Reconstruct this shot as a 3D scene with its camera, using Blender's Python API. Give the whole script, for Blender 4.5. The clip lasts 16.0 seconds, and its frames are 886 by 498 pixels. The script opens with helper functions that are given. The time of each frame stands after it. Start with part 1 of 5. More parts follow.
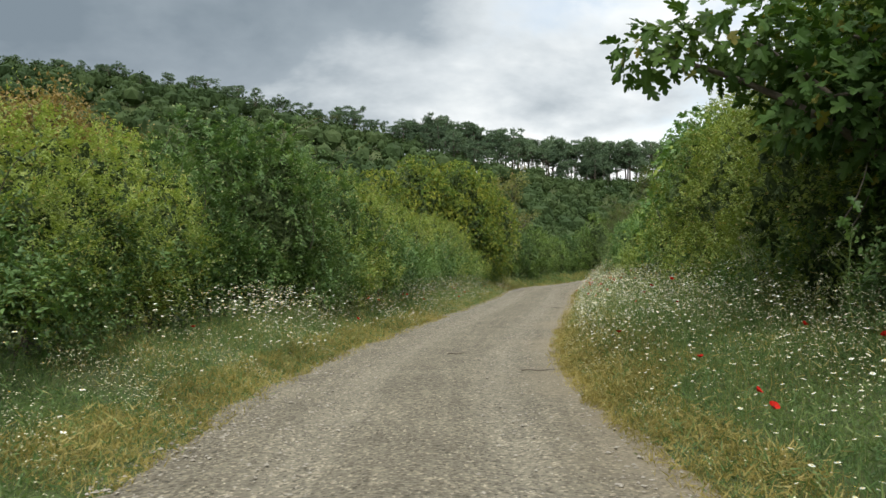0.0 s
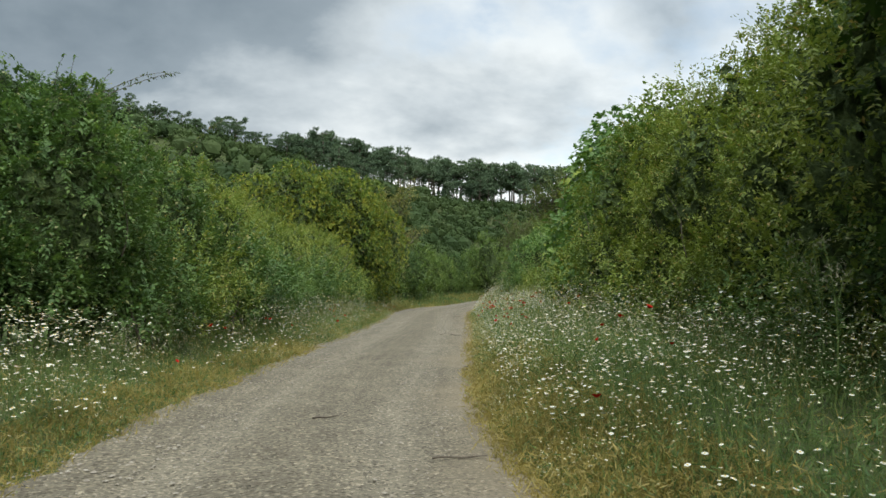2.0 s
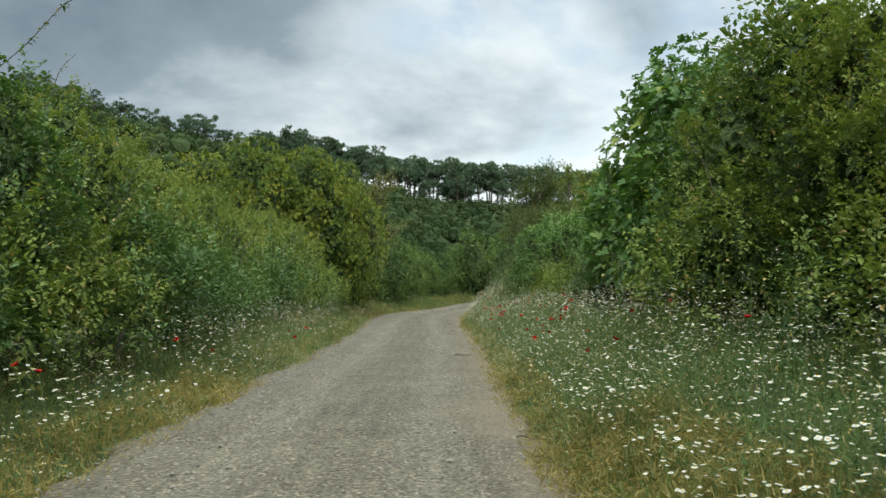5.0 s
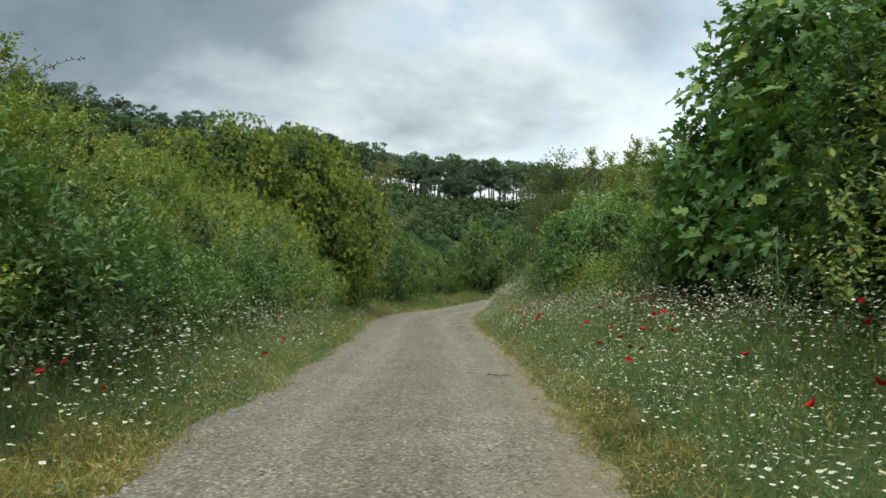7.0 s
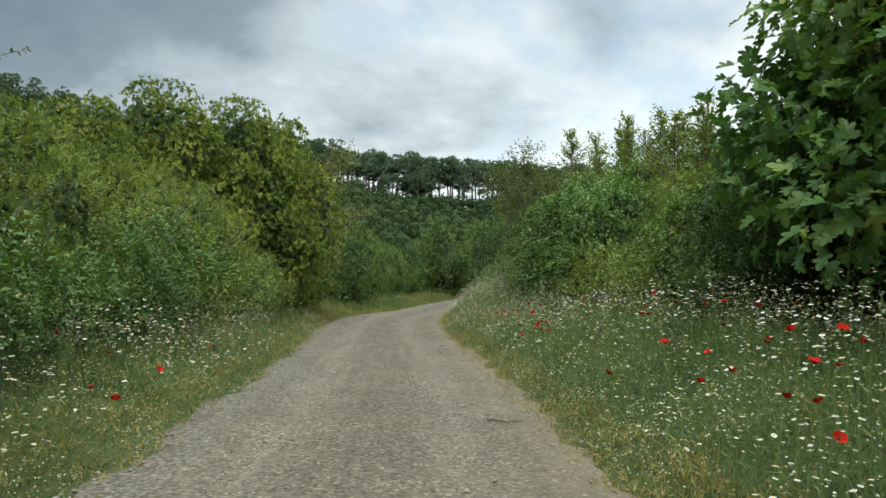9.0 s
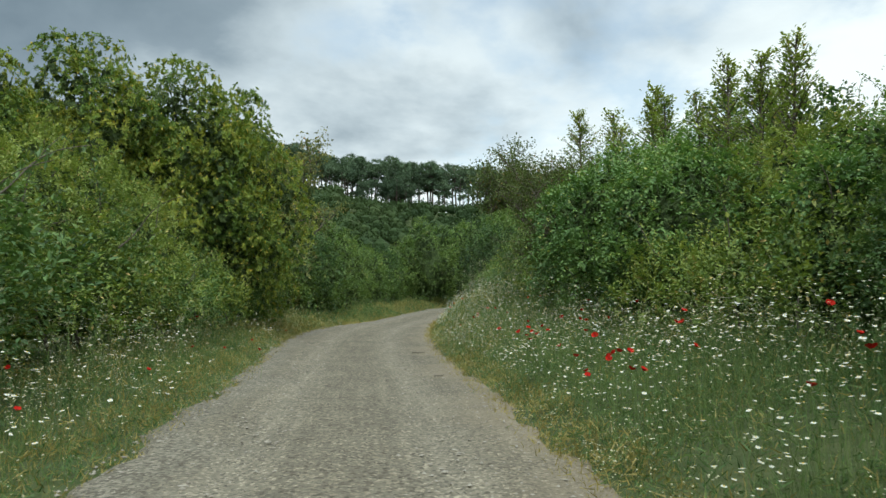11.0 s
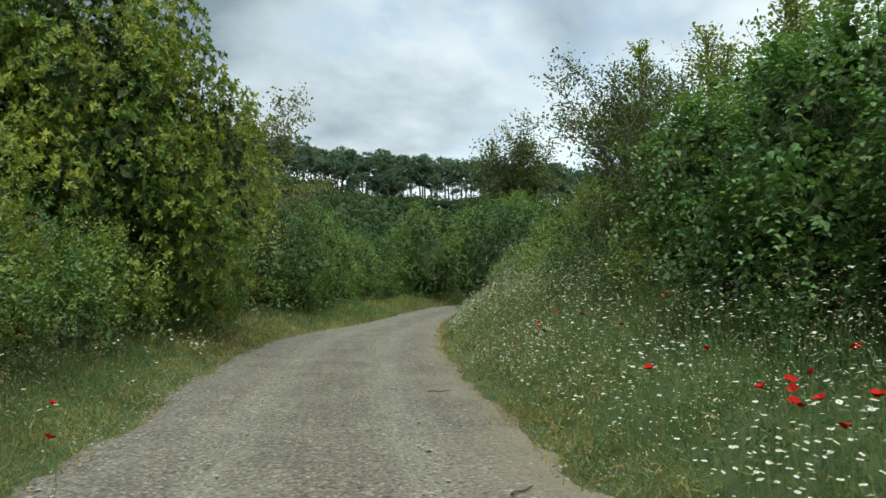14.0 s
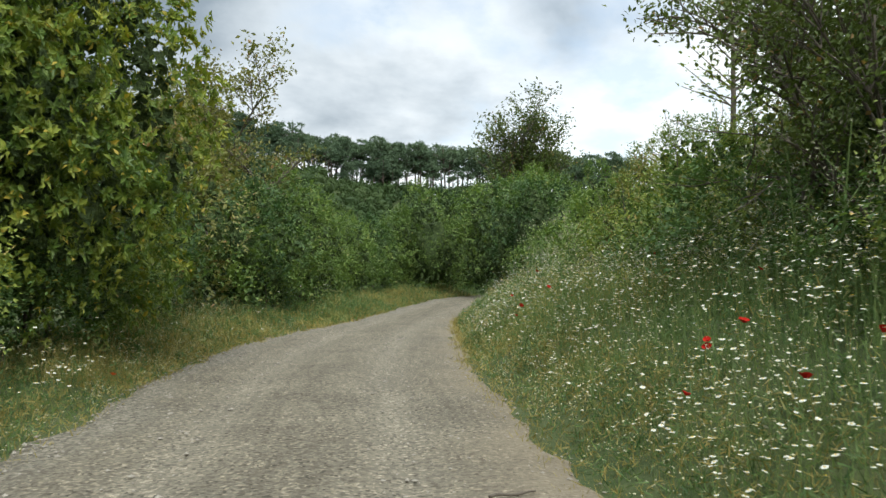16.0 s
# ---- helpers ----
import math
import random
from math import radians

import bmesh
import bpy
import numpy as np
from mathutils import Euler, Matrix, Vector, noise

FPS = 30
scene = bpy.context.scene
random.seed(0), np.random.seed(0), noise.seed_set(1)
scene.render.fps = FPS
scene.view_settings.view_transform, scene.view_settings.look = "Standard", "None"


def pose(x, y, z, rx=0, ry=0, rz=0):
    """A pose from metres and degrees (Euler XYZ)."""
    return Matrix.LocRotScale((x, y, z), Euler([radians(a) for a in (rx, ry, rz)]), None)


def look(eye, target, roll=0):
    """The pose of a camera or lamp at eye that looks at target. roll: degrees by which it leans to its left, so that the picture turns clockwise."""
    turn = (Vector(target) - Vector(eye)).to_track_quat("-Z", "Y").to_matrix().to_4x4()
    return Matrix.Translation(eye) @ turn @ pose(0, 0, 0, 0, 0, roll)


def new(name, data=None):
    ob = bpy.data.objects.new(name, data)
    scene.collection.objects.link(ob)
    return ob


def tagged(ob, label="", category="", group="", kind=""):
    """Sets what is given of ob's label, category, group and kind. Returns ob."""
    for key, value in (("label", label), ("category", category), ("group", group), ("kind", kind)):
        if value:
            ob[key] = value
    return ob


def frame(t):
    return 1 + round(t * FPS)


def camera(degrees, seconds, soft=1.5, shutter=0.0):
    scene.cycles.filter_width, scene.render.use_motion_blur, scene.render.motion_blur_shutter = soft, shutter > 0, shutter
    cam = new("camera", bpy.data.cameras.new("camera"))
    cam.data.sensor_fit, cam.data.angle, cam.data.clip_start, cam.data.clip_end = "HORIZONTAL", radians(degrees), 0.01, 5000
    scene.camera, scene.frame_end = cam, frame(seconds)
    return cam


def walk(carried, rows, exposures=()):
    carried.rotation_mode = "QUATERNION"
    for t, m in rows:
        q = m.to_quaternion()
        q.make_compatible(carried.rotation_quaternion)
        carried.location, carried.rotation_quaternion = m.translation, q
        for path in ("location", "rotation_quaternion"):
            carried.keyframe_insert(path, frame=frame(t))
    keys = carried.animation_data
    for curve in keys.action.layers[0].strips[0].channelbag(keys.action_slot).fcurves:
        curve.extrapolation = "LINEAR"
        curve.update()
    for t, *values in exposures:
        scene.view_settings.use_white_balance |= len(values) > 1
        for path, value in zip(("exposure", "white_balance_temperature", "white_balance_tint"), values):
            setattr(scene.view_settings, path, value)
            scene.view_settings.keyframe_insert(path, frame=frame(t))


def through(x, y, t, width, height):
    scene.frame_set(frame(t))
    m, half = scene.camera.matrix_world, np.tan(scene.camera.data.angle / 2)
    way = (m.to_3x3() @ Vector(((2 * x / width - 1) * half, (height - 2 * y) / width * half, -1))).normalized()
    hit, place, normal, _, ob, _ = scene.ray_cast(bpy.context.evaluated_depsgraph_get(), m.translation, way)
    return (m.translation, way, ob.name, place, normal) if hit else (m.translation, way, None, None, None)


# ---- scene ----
cam = camera(57.6, 16.0, soft=1.5, shutter=0.12)
METRES, EYE, TILT, LEAN, TURN = 37.0, 1.4, 1.2, 0.0, 0.0
ROWS = [
    (0.0, 0.0, 0.0, 0.0, 0.0, 0.0, 0.0),
    (0.5, -0.0006, 0.0318, -0.0008, -2.61, 0.04, -0.2),
    (1.0, 0.0002, 0.0599, -0.0013, -4.7, 0.91, -0.63),
    (1.5, 0.0021, 0.0871, -0.002, -6.72, 1.06, -0.74),
    (2.0, 0.0046, 0.1147, -0.0028, -8.26, 1.44, -1.07),
    (2.5, 0.0071, 0.1428, -0.0033, -9.42, 1.46, -1.09),
    (3.0, 0.0088, 0.1712, -0.0042, -10.04, 1.57, -1.16),
    (3.5, 0.0105, 0.2006, -0.005, -10.03, 1.59, -1.08),
    (4.0, 0.0121, 0.2303, -0.0059, -10.03, 1.62, -1.02),
    (6.5, 0.0223, 0.3746, -0.0103, -9.98, 1.58, -0.75),
    (7.0, 0.0251, 0.4036, -0.0112, -9.98, 1.5, -0.75),
    (7.5, 0.0283, 0.4321, -0.0119, -10.49, 1.46, -0.74),
    (8.0, 0.0317, 0.4605, -0.0128, -11.13, 1.44, -0.74),
    (8.5, 0.036, 0.4885, -0.0135, -12.05, 1.47, -0.71),
    (9.0, 0.0406, 0.5164, -0.0143, -12.98, 1.5, -0.71),
    (11.5, 0.069, 0.6818, -0.0184, -14.59, 2.07, -0.65),
    (12.0, 0.0751, 0.7175, -0.0194, -14.64, 0.48, -0.66),
    (12.5, 0.081, 0.7508, -0.0202, -14.76, 0.97, -0.64),
    (13.0, 0.0864, 0.782, -0.0209, -14.88, 1.06, -0.65),
    (13.5, 0.0919, 0.8127, -0.0215, -14.97, 1.63, -0.67),
    (14.0, 0.0975, 0.8447, -0.0223, -15.11, 1.79, -0.7),
    (14.5, 0.104, 0.8784, -0.0232, -15.11, 1.73, -0.64),
    (15.0, 0.1104, 0.9145, -0.0246, -15.54, 1.72, -0.84),
    (15.5, 0.1167, 0.9516, -0.0249, -15.54, 0.75, -0.37),
    (16.0, 0.1238, 0.9903, -0.0263, -15.47, 1.08, -0.62),
]
EXPOSURES = [(0.0, 0.55, 6650, 2), (1.5, 0.45, 6600, 1), (3.0, 0.38, 6300, -2), (9.0, 0.36, 6280, -4), (12.5, 0.30, 6060, -6), (14.5, 0.34, 6100, -5), (16.0, 0.56, 6350, 1)]
walk(cam, [(t, pose(0, 0, EYE, TILT, LEAN, TURN) @ pose(METRES * x, METRES * y, METRES * z, 90 + pitch, roll, yaw)) for t, x, y, z, yaw, pitch, roll in ROWS], EXPOSURES)


# ---- world, sun, exposure ----
SUN_EL, SUN_AZ = 52.0, 190.0          # degrees; azimuth clockwise from the way ahead (+y)

world = bpy.data.worlds.new("overcast_sky")
scene.world = world
world.use_nodes = True


def build_sky(nt):
    n, l = nt.nodes, nt.links
    n.clear()
    out = n.new("ShaderNodeOutputWorld")
    sky = n.new("ShaderNodeTexSky")
    sky.sky_type, sky.sun_disc = "NISHITA", False
    sky.sun_elevation, sky.sun_rotation = radians(SUN_EL), radians(SUN_AZ)
    co = n.new("ShaderNodeTexCoord")
    sep = n.new("ShaderNodeSeparateXYZ")
    l.new(co.outputs["Generated"], sep.inputs[0])
    zz = n.new("ShaderNodeMath")
    zz.operation = "ADD"
    l.new(sep.outputs["Z"], zz.inputs[0])
    zz.inputs[1].default_value = 0.42
    zm = n.new("ShaderNodeMath")
    zm.operation = "MAXIMUM"
    l.new(zz.outputs[0], zm.inputs[0])
    zm.inputs[1].default_value = 0.25
    div = n.new("ShaderNodeVectorMath")
    div.operation = "DIVIDE"
    comb = n.new("ShaderNodeCombineXYZ")
    for k in range(3):
        l.new(zm.outputs[0], comb.inputs[k])
    l.new(co.outputs["Generated"], div.inputs[0])
    l.new(comb.outputs[0], div.inputs[1])

    def fbm(offset, scale, detail, rough, dist=0.0):
        mp = n.new("ShaderNodeMapping")
        mp.inputs["Location"].default_value = offset
        l.new(div.outputs[0], mp.inputs["Vector"])
        t = n.new("ShaderNodeTexNoise")
        t.inputs["Scale"].default_value = scale
        t.inputs["Detail"].default_value = detail
        t.inputs["Roughness"].default_value = rough
        t.inputs["Distortion"].default_value = dist
        l.new(mp.outputs[0], t.inputs["Vector"])
        return t.outputs["Fac"]

    def ramp(fac, stops):
        r = n.new("ShaderNodeValToRGB")
        e = r.color_ramp.elements
        while len(e) < len(stops):
            e.new(0.5)
        for el, (p, c) in zip(e, stops):
            el.position, el.color = p, (*c, 1)
        l.new(fac, r.inputs[0])
        return r.outputs[0]

    def math_node(op, a, b):
        m = n.new("ShaderNodeMath")
        m.operation = op
        for k, v in enumerate((a, b)):
            if isinstance(v, (int, float)):
                m.inputs[k].default_value = v
            else:
                l.new(v, m.inputs[k])
        return m.outputs[0]

    def towards(az, el, lo, hi, ragged):
        """A ragged region of the sky round one direction."""
        d = n.new("ShaderNodeVectorMath")
        d.operation = "DOT_PRODUCT"
        l.new(co.outputs["Generated"], d.inputs[0])
        d.inputs[1].default_value = (math.sin(radians(az)) * math.cos(radians(el)), math.cos(radians(az)) * math.cos(radians(el)), math.sin(radians(el)))
        v = math_node("ADD", d.outputs["Value"], math_node("MULTIPLY", math_node("SUBTRACT", ragged, 0.5), 0.16))
        m = n.new("ShaderNodeMapRange")
        m.interpolation_type = "SMOOTHSTEP"
        m.inputs["From Min"].default_value, m.inputs["From Max"].default_value = math.cos(radians(lo)), math.cos(radians(hi))
        l.new(v, m.inputs["Value"])
        return m.outputs[0]

    # cloud deck: a heavy blue-grey mass to the north-west, thin and white to the east, one rift of blue
    body_n = fbm(CLOUD_A, 2.0, 8, 0.52, 0.25)
    fine = fbm(CLOUD_B, 4.5, 6, 0.55)
    west = math_node("MULTIPLY", sep.outputs["X"], CLOUD_WEST)
    mixv = math_node("ADD", math_node("ADD", math_node("ADD", body_n, 0.062), west), math_node("MULTIPLY", math_node("SUBTRACT", fine, 0.5), 0.36))
    heavy = towards(-24, 24, 34, 6, body_n)
    mixv = math_node("SUBTRACT", mixv, math_node("MULTIPLY", heavy, 0.25))
    cloud = ramp(mixv, ((0.14, (0.155, 0.186, 0.232)), (0.34, (0.247, 0.279, 0.333)), (0.48, (0.48, 0.50, 0.555)), (0.58, (0.675, 0.675, 0.72)), (0.74, (0.835, 0.815, 0.84))))
    rift = towards(25, 20, 20, 4, fine)
    gap = math_node("MULTIPLY", rift, ramp(fine, ((0.42, (0.25, 0.25, 0.25)), (0.60, (1.0, 1.0, 1.0)))))
    blue = n.new("ShaderNodeBackground")
    l.new(sky.outputs[0], blue.inputs[0])
    blue.inputs[1].default_value = 0.12
    white = n.new("ShaderNodeBackground")
    l.new(cloud, white.inputs[0])
    high = n.new("ShaderNodeMapRange")          # an overcast sky is brightest overhead
    high.interpolation_type = "SMOOTHSTEP"
    high.inputs["From Min"].default_value, high.inputs["From Max"].default_value = 0.42, 0.95
    high.inputs["To Min"].default_value, high.inputs["To Max"].default_value = 1.04, 2.1
    l.new(sep.outputs["Z"], high.inputs["Value"])
    l.new(high.outputs[0], white.inputs[1])
    half = n.new("ShaderNodeMath")
    half.operation = "MULTIPLY"
    l.new(gap, half.inputs[0])
    half.inputs[1].default_value = 0.5
    mix = n.new("ShaderNodeMixShader")
    l.new(half.outputs[0], mix.inputs[0])
    l.new(white.outputs[0], mix.inputs[1])
    l.new(blue.outputs[0], mix.inputs[2])
    l.new(mix.outputs[0], out.inputs[0])


CLOUD_A, CLOUD_B = (0.3, 1.7, 0.0), (4.0, 0.0, 0.0)
CLOUD_WEST = 0.27
build_sky(world.node_tree)

sun = new("sun", bpy.data.lights.new("sun", "SUN"))
sun.data.energy, sun.data.angle, sun.data.color = 2.3, radians(28), (1.0, 0.975, 0.93)
a, e = radians(SUN_AZ), radians(SUN_EL)
sun.matrix_world = look((100 * math.sin(a) * math.cos(e), 100 * math.cos(a) * math.cos(e), 100 * math.sin(e)), (0, 0, 0))

# ---- materials ----


def nodes_of(name):
    m = bpy.data.materials.new(name)
    m.use_nodes = True
    nt = m.node_tree
    nt.nodes.clear()
    out = nt.nodes.new("ShaderNodeOutputMaterial")
    bs = nt.nodes.new("ShaderNodeBsdfPrincipled")
    nt.links.new(bs.outputs[0], out.inputs[0])
    return m, nt, out, bs


def colour_ramp(nt, fac, stops):
    r = nt.nodes.new("ShaderNodeValToRGB")
    e = r.color_ramp.elements
    while len(e) < len(stops):
        e.new(0.5)
    for el, (p, c) in zip(e, stops):
        el.position, el.color = p, (*c, 1)
    nt.links.new(fac, r.inputs[0])
    return r.outputs[0]


def noise_tex(nt, vec, scale, detail=4, rough=0.55):
    t = nt.nodes.new("ShaderNodeTexNoise")
    t.inputs["Scale"].default_value, t.inputs["Detail"].default_value, t.inputs["Roughness"].default_value = scale, detail, rough
    nt.links.new(vec, t.inputs["Vector"])
    return t.outputs["Fac"]


def mix_rgb(nt, fac, c1, c2, mode="MIX"):
    m = nt.nodes.new("ShaderNodeMix")
    m.data_type, m.blend_type = "RGBA", mode
    for sock, v in ((m.inputs["Factor"], fac), (m.inputs[6], c1), (m.inputs[7], c2)):
        if isinstance(v, (int, float)):
            sock.default_value = v
        elif isinstance(v, tuple):
            sock.default_value = (*v, 1)
        else:
            nt.links.new(v, sock)
    return m.outputs[2]


def leaf_material(name, dark, mid, light, odd=None, through=0.26, gloss=0.45, patch=0.6, spread=0.24):
    """Leaves: each one a shade of its own, drifting from plant to plant and bough to bough, the young ones at the shoot's end paler; light passes through them."""
    m, nt, out, bs = nodes_of(name)
    geo = nt.nodes.new("ShaderNodeNewGeometry")
    isl = geo.outputs["Random Per Island"]
    young = nt.nodes.new("ShaderNodeAttribute")
    young.attribute_name = "young"

    def sum_of(terms, base):
        total = None
        for sock, k in terms:
            mm = nt.nodes.new("ShaderNodeMath")
            mm.operation = "MULTIPLY_ADD"
            nt.links.new(sock, mm.inputs[0])
            mm.inputs[1].default_value = k
            if total is None:
                mm.inputs[2].default_value = base
            else:
                nt.links.new(total, mm.inputs[2])
            total = mm.outputs[0]
        return total

    big, bough = noise_tex(nt, geo.outputs["Position"], patch, 3), noise_tex(nt, geo.outputs["Position"], patch * 3.7, 2)
    shade = sum_of(((isl, spread), (big, 1.2), (bough, 0.8), (young.outputs["Fac"], 0.26)), 0.46 - 0.5 * spread - 0.6 - 0.4)
    col = colour_ramp(nt, shade, ((0.08, dark), (0.48, mid), (0.92, light)))
    if odd:
        rare = colour_ramp(nt, isl, ((0.962, (0, 0, 0)), (0.968, (1, 1, 1))))
        col = mix_rgb(nt, rare, col, odd)
    nt.links.new(col, bs.inputs["Base Color"])
    bs.inputs["Roughness"].default_value = gloss
    bs.inputs["Specular IOR Level"].default_value = 0.2 if gloss < 0.5 else 0.08
    tr = nt.nodes.new("ShaderNodeBsdfTranslucent")
    warm = mix_rgb(nt, 1.0, col, (1.15, 1.25, 0.55), "MULTIPLY")
    nt.links.new(warm, tr.inputs[0])
    mx = nt.nodes.new("ShaderNodeMixShader")
    mx.inputs[0].default_value = through
    nt.links.new(bs.outputs[0], mx.inputs[1])
    nt.links.new(tr.outputs[0], mx.inputs[2])
    nt.links.new(mx.outputs[0], out.inputs[0])
    return m


def rough_material(name, stops, scale, fine, rough=0.9, bump=0.3, bump_scale=30.0, dist=0.01):
    """Earth, bark and the like: two sizes of noise in the colour, a fine one in the relief."""
    m, nt, out, bs = nodes_of(name)
    geo = nt.nodes.new("ShaderNodeNewGeometry")
    p = geo.outputs["Position"]
    a1 = colour_ramp(nt, noise_tex(nt, p, scale, 5), stops)
    a2 = colour_ramp(nt, noise_tex(nt, p, fine, 5), stops)
    nt.links.new(mix_rgb(nt, 0.5, a1, a2), bs.inputs["Base Color"])
    bs.inputs["Roughness"].default_value = rough
    bs.inputs["Specular IOR Level"].default_value = 0.2
    bp = nt.nodes.new("ShaderNodeBump")
    bp.inputs["Strength"].default_value, bp.inputs["Distance"].default_value = bump, dist
    nt.links.new(noise_tex(nt, p, bump_scale, 6), bp.inputs["Height"])
    nt.links.new(bp.outputs[0], bs.inputs["Normal"])
    return m


def plain_material(name, colour, rough=0.6, vary=0.15, sheen=0.3):
    m, nt, out, bs = nodes_of(name)
    geo = nt.nodes.new("ShaderNodeNewGeometry")
    lo, hi = tuple(c * (1 - vary) for c in colour), tuple(min(1, c * (1 + vary)) for c in colour)
    nt.links.new(colour_ramp(nt, geo.outputs["Random Per Island"], ((0.0, lo), (1.0, hi))), bs.inputs["Base Color"])
    bs.inputs["Roughness"].default_value = rough
    bs.inputs["Specular IOR Level"].default_value = sheen
    return m


M_ELM = leaf_material("elm_leaf", (0.074, 0.112, 0.029), (0.172, 0.226, 0.054), (0.300, 0.330, 0.078), (0.391, 0.302, 0.118))
M_PALE = leaf_material("pale_hedge_leaf", (0.105, 0.150, 0.042), (0.235, 0.290, 0.078), (0.370, 0.400, 0.110), (0.40, 0.32, 0.12), through=0.34)
M_BRAMBLE = leaf_material("bramble_leaf", (0.044, 0.086, 0.032), (0.090, 0.155, 0.052), (0.165, 0.240, 0.072), (0.296, 0.303, 0.153))
M_FRESH = leaf_material("fresh_green_leaf", (0.062, 0.112, 0.034), (0.125, 0.190, 0.052), (0.200, 0.260, 0.070), (0.26, 0.27, 0.09))
M_DARK = leaf_material("dark_scrub_leaf", (0.030, 0.062, 0.026), (0.058, 0.108, 0.042), (0.105, 0.160, 0.058))
M_IVY = leaf_material("ivy_leaf", (0.044, 0.090, 0.022), (0.128, 0.188, 0.036), (0.310, 0.315, 0.048), (0.440, 0.340, 0.060), gloss=0.4)
M_HAZEL = leaf_material("hazel_leaf", (0.060, 0.120, 0.042), (0.125, 0.212, 0.070), (0.215, 0.305, 0.092), (0.380, 0.400, 0.130))
M_FIG = leaf_material("fig_leaf", (0.050, 0.108, 0.034), (0.098, 0.178, 0.048), (0.190, 0.265, 0.058), (0.230, 0.280, 0.055), gloss=0.4)
# Maple leaves as a darkened fig green: the crown's shade put into the colour.
M_MAPLE_SHADED = leaf_material("shaded_maple_leaf", (0.028, 0.060, 0.017), (0.052, 0.096, 0.024), (0.100, 0.145, 0.030), (0.20, 0.18, 0.045), through=0.27, gloss=0.5)
M_THIN = leaf_material("twiggy_leaf", (0.05, 0.07, 0.02), (0.09, 0.12, 0.035), (0.15, 0.17, 0.05), (0.22, 0.14, 0.06))
M_BROWN = leaf_material("brown_green_leaf", (0.10, 0.12, 0.04), (0.18, 0.18, 0.06), (0.28, 0.26, 0.09), (0.30, 0.18, 0.08))
# Needles lightened and blued: the haze of distance is put into the colour.
M_PINE_HAZED = leaf_material("hazed_pine_needles", (0.060, 0.094, 0.060), (0.092, 0.134, 0.082), (0.135, 0.180, 0.108), through=0.15, gloss=0.7, patch=0.05)
M_WOODS = leaf_material("far_scrub", (0.024, 0.043, 0.017), (0.040, 0.065, 0.024), (0.066, 0.092, 0.034), through=0.15, gloss=0.7, patch=0.03)
M_GRASS = leaf_material("verge_grass", (0.046, 0.092, 0.032), (0.094, 0.156, 0.052), (0.180, 0.225, 0.078), (0.300, 0.265, 0.110), spread=0.6)
M_STRAW = leaf_material("dry_grass", (0.13, 0.115, 0.035), (0.28, 0.225, 0.075), (0.39, 0.315, 0.12), (0.13, 0.18, 0.05), through=0.25)
# Bush filler: inner shade put into the colour, darker than the outer leaves.
M_CORE = rough_material("inner_shade_leaves", ((0.34, (0.022, 0.036, 0.015)), (0.5, (0.060, 0.088, 0.032)), (0.66, (0.120, 0.160, 0.056))), 7.0, 26.0, bump=1.0, bump_scale=20, dist=0.06)
M_BARK = rough_material("bark", ((0.3, (0.06, 0.05, 0.04)), (0.7, (0.16, 0.135, 0.11))), 6.0, 40.0, bump=0.6)
M_PBARK = rough_material("pine_bark", ((0.3, (0.07, 0.055, 0.045)), (0.7, (0.15, 0.12, 0.10))), 1.0, 6.0)
M_WHITE = plain_material("white_petal", (0.54, 0.55, 0.50), 0.6, 0.12)
M_YELLOW = plain_material("yellow_centre", (0.62, 0.42, 0.04), 0.7, 0.2)
M_CREAM = plain_material("cream_flower", (0.46, 0.44, 0.30), 0.8, 0.35)
M_STEM = plain_material("stem_green", (0.12, 0.17, 0.05), 0.7, 0.3)
M_POPPY = plain_material("poppy_petal", (0.38, 0.016, 0.010), 0.7, 0.35, 0.08)
M_BLACK = plain_material("poppy_heart", (0.02, 0.02, 0.02), 0.6)


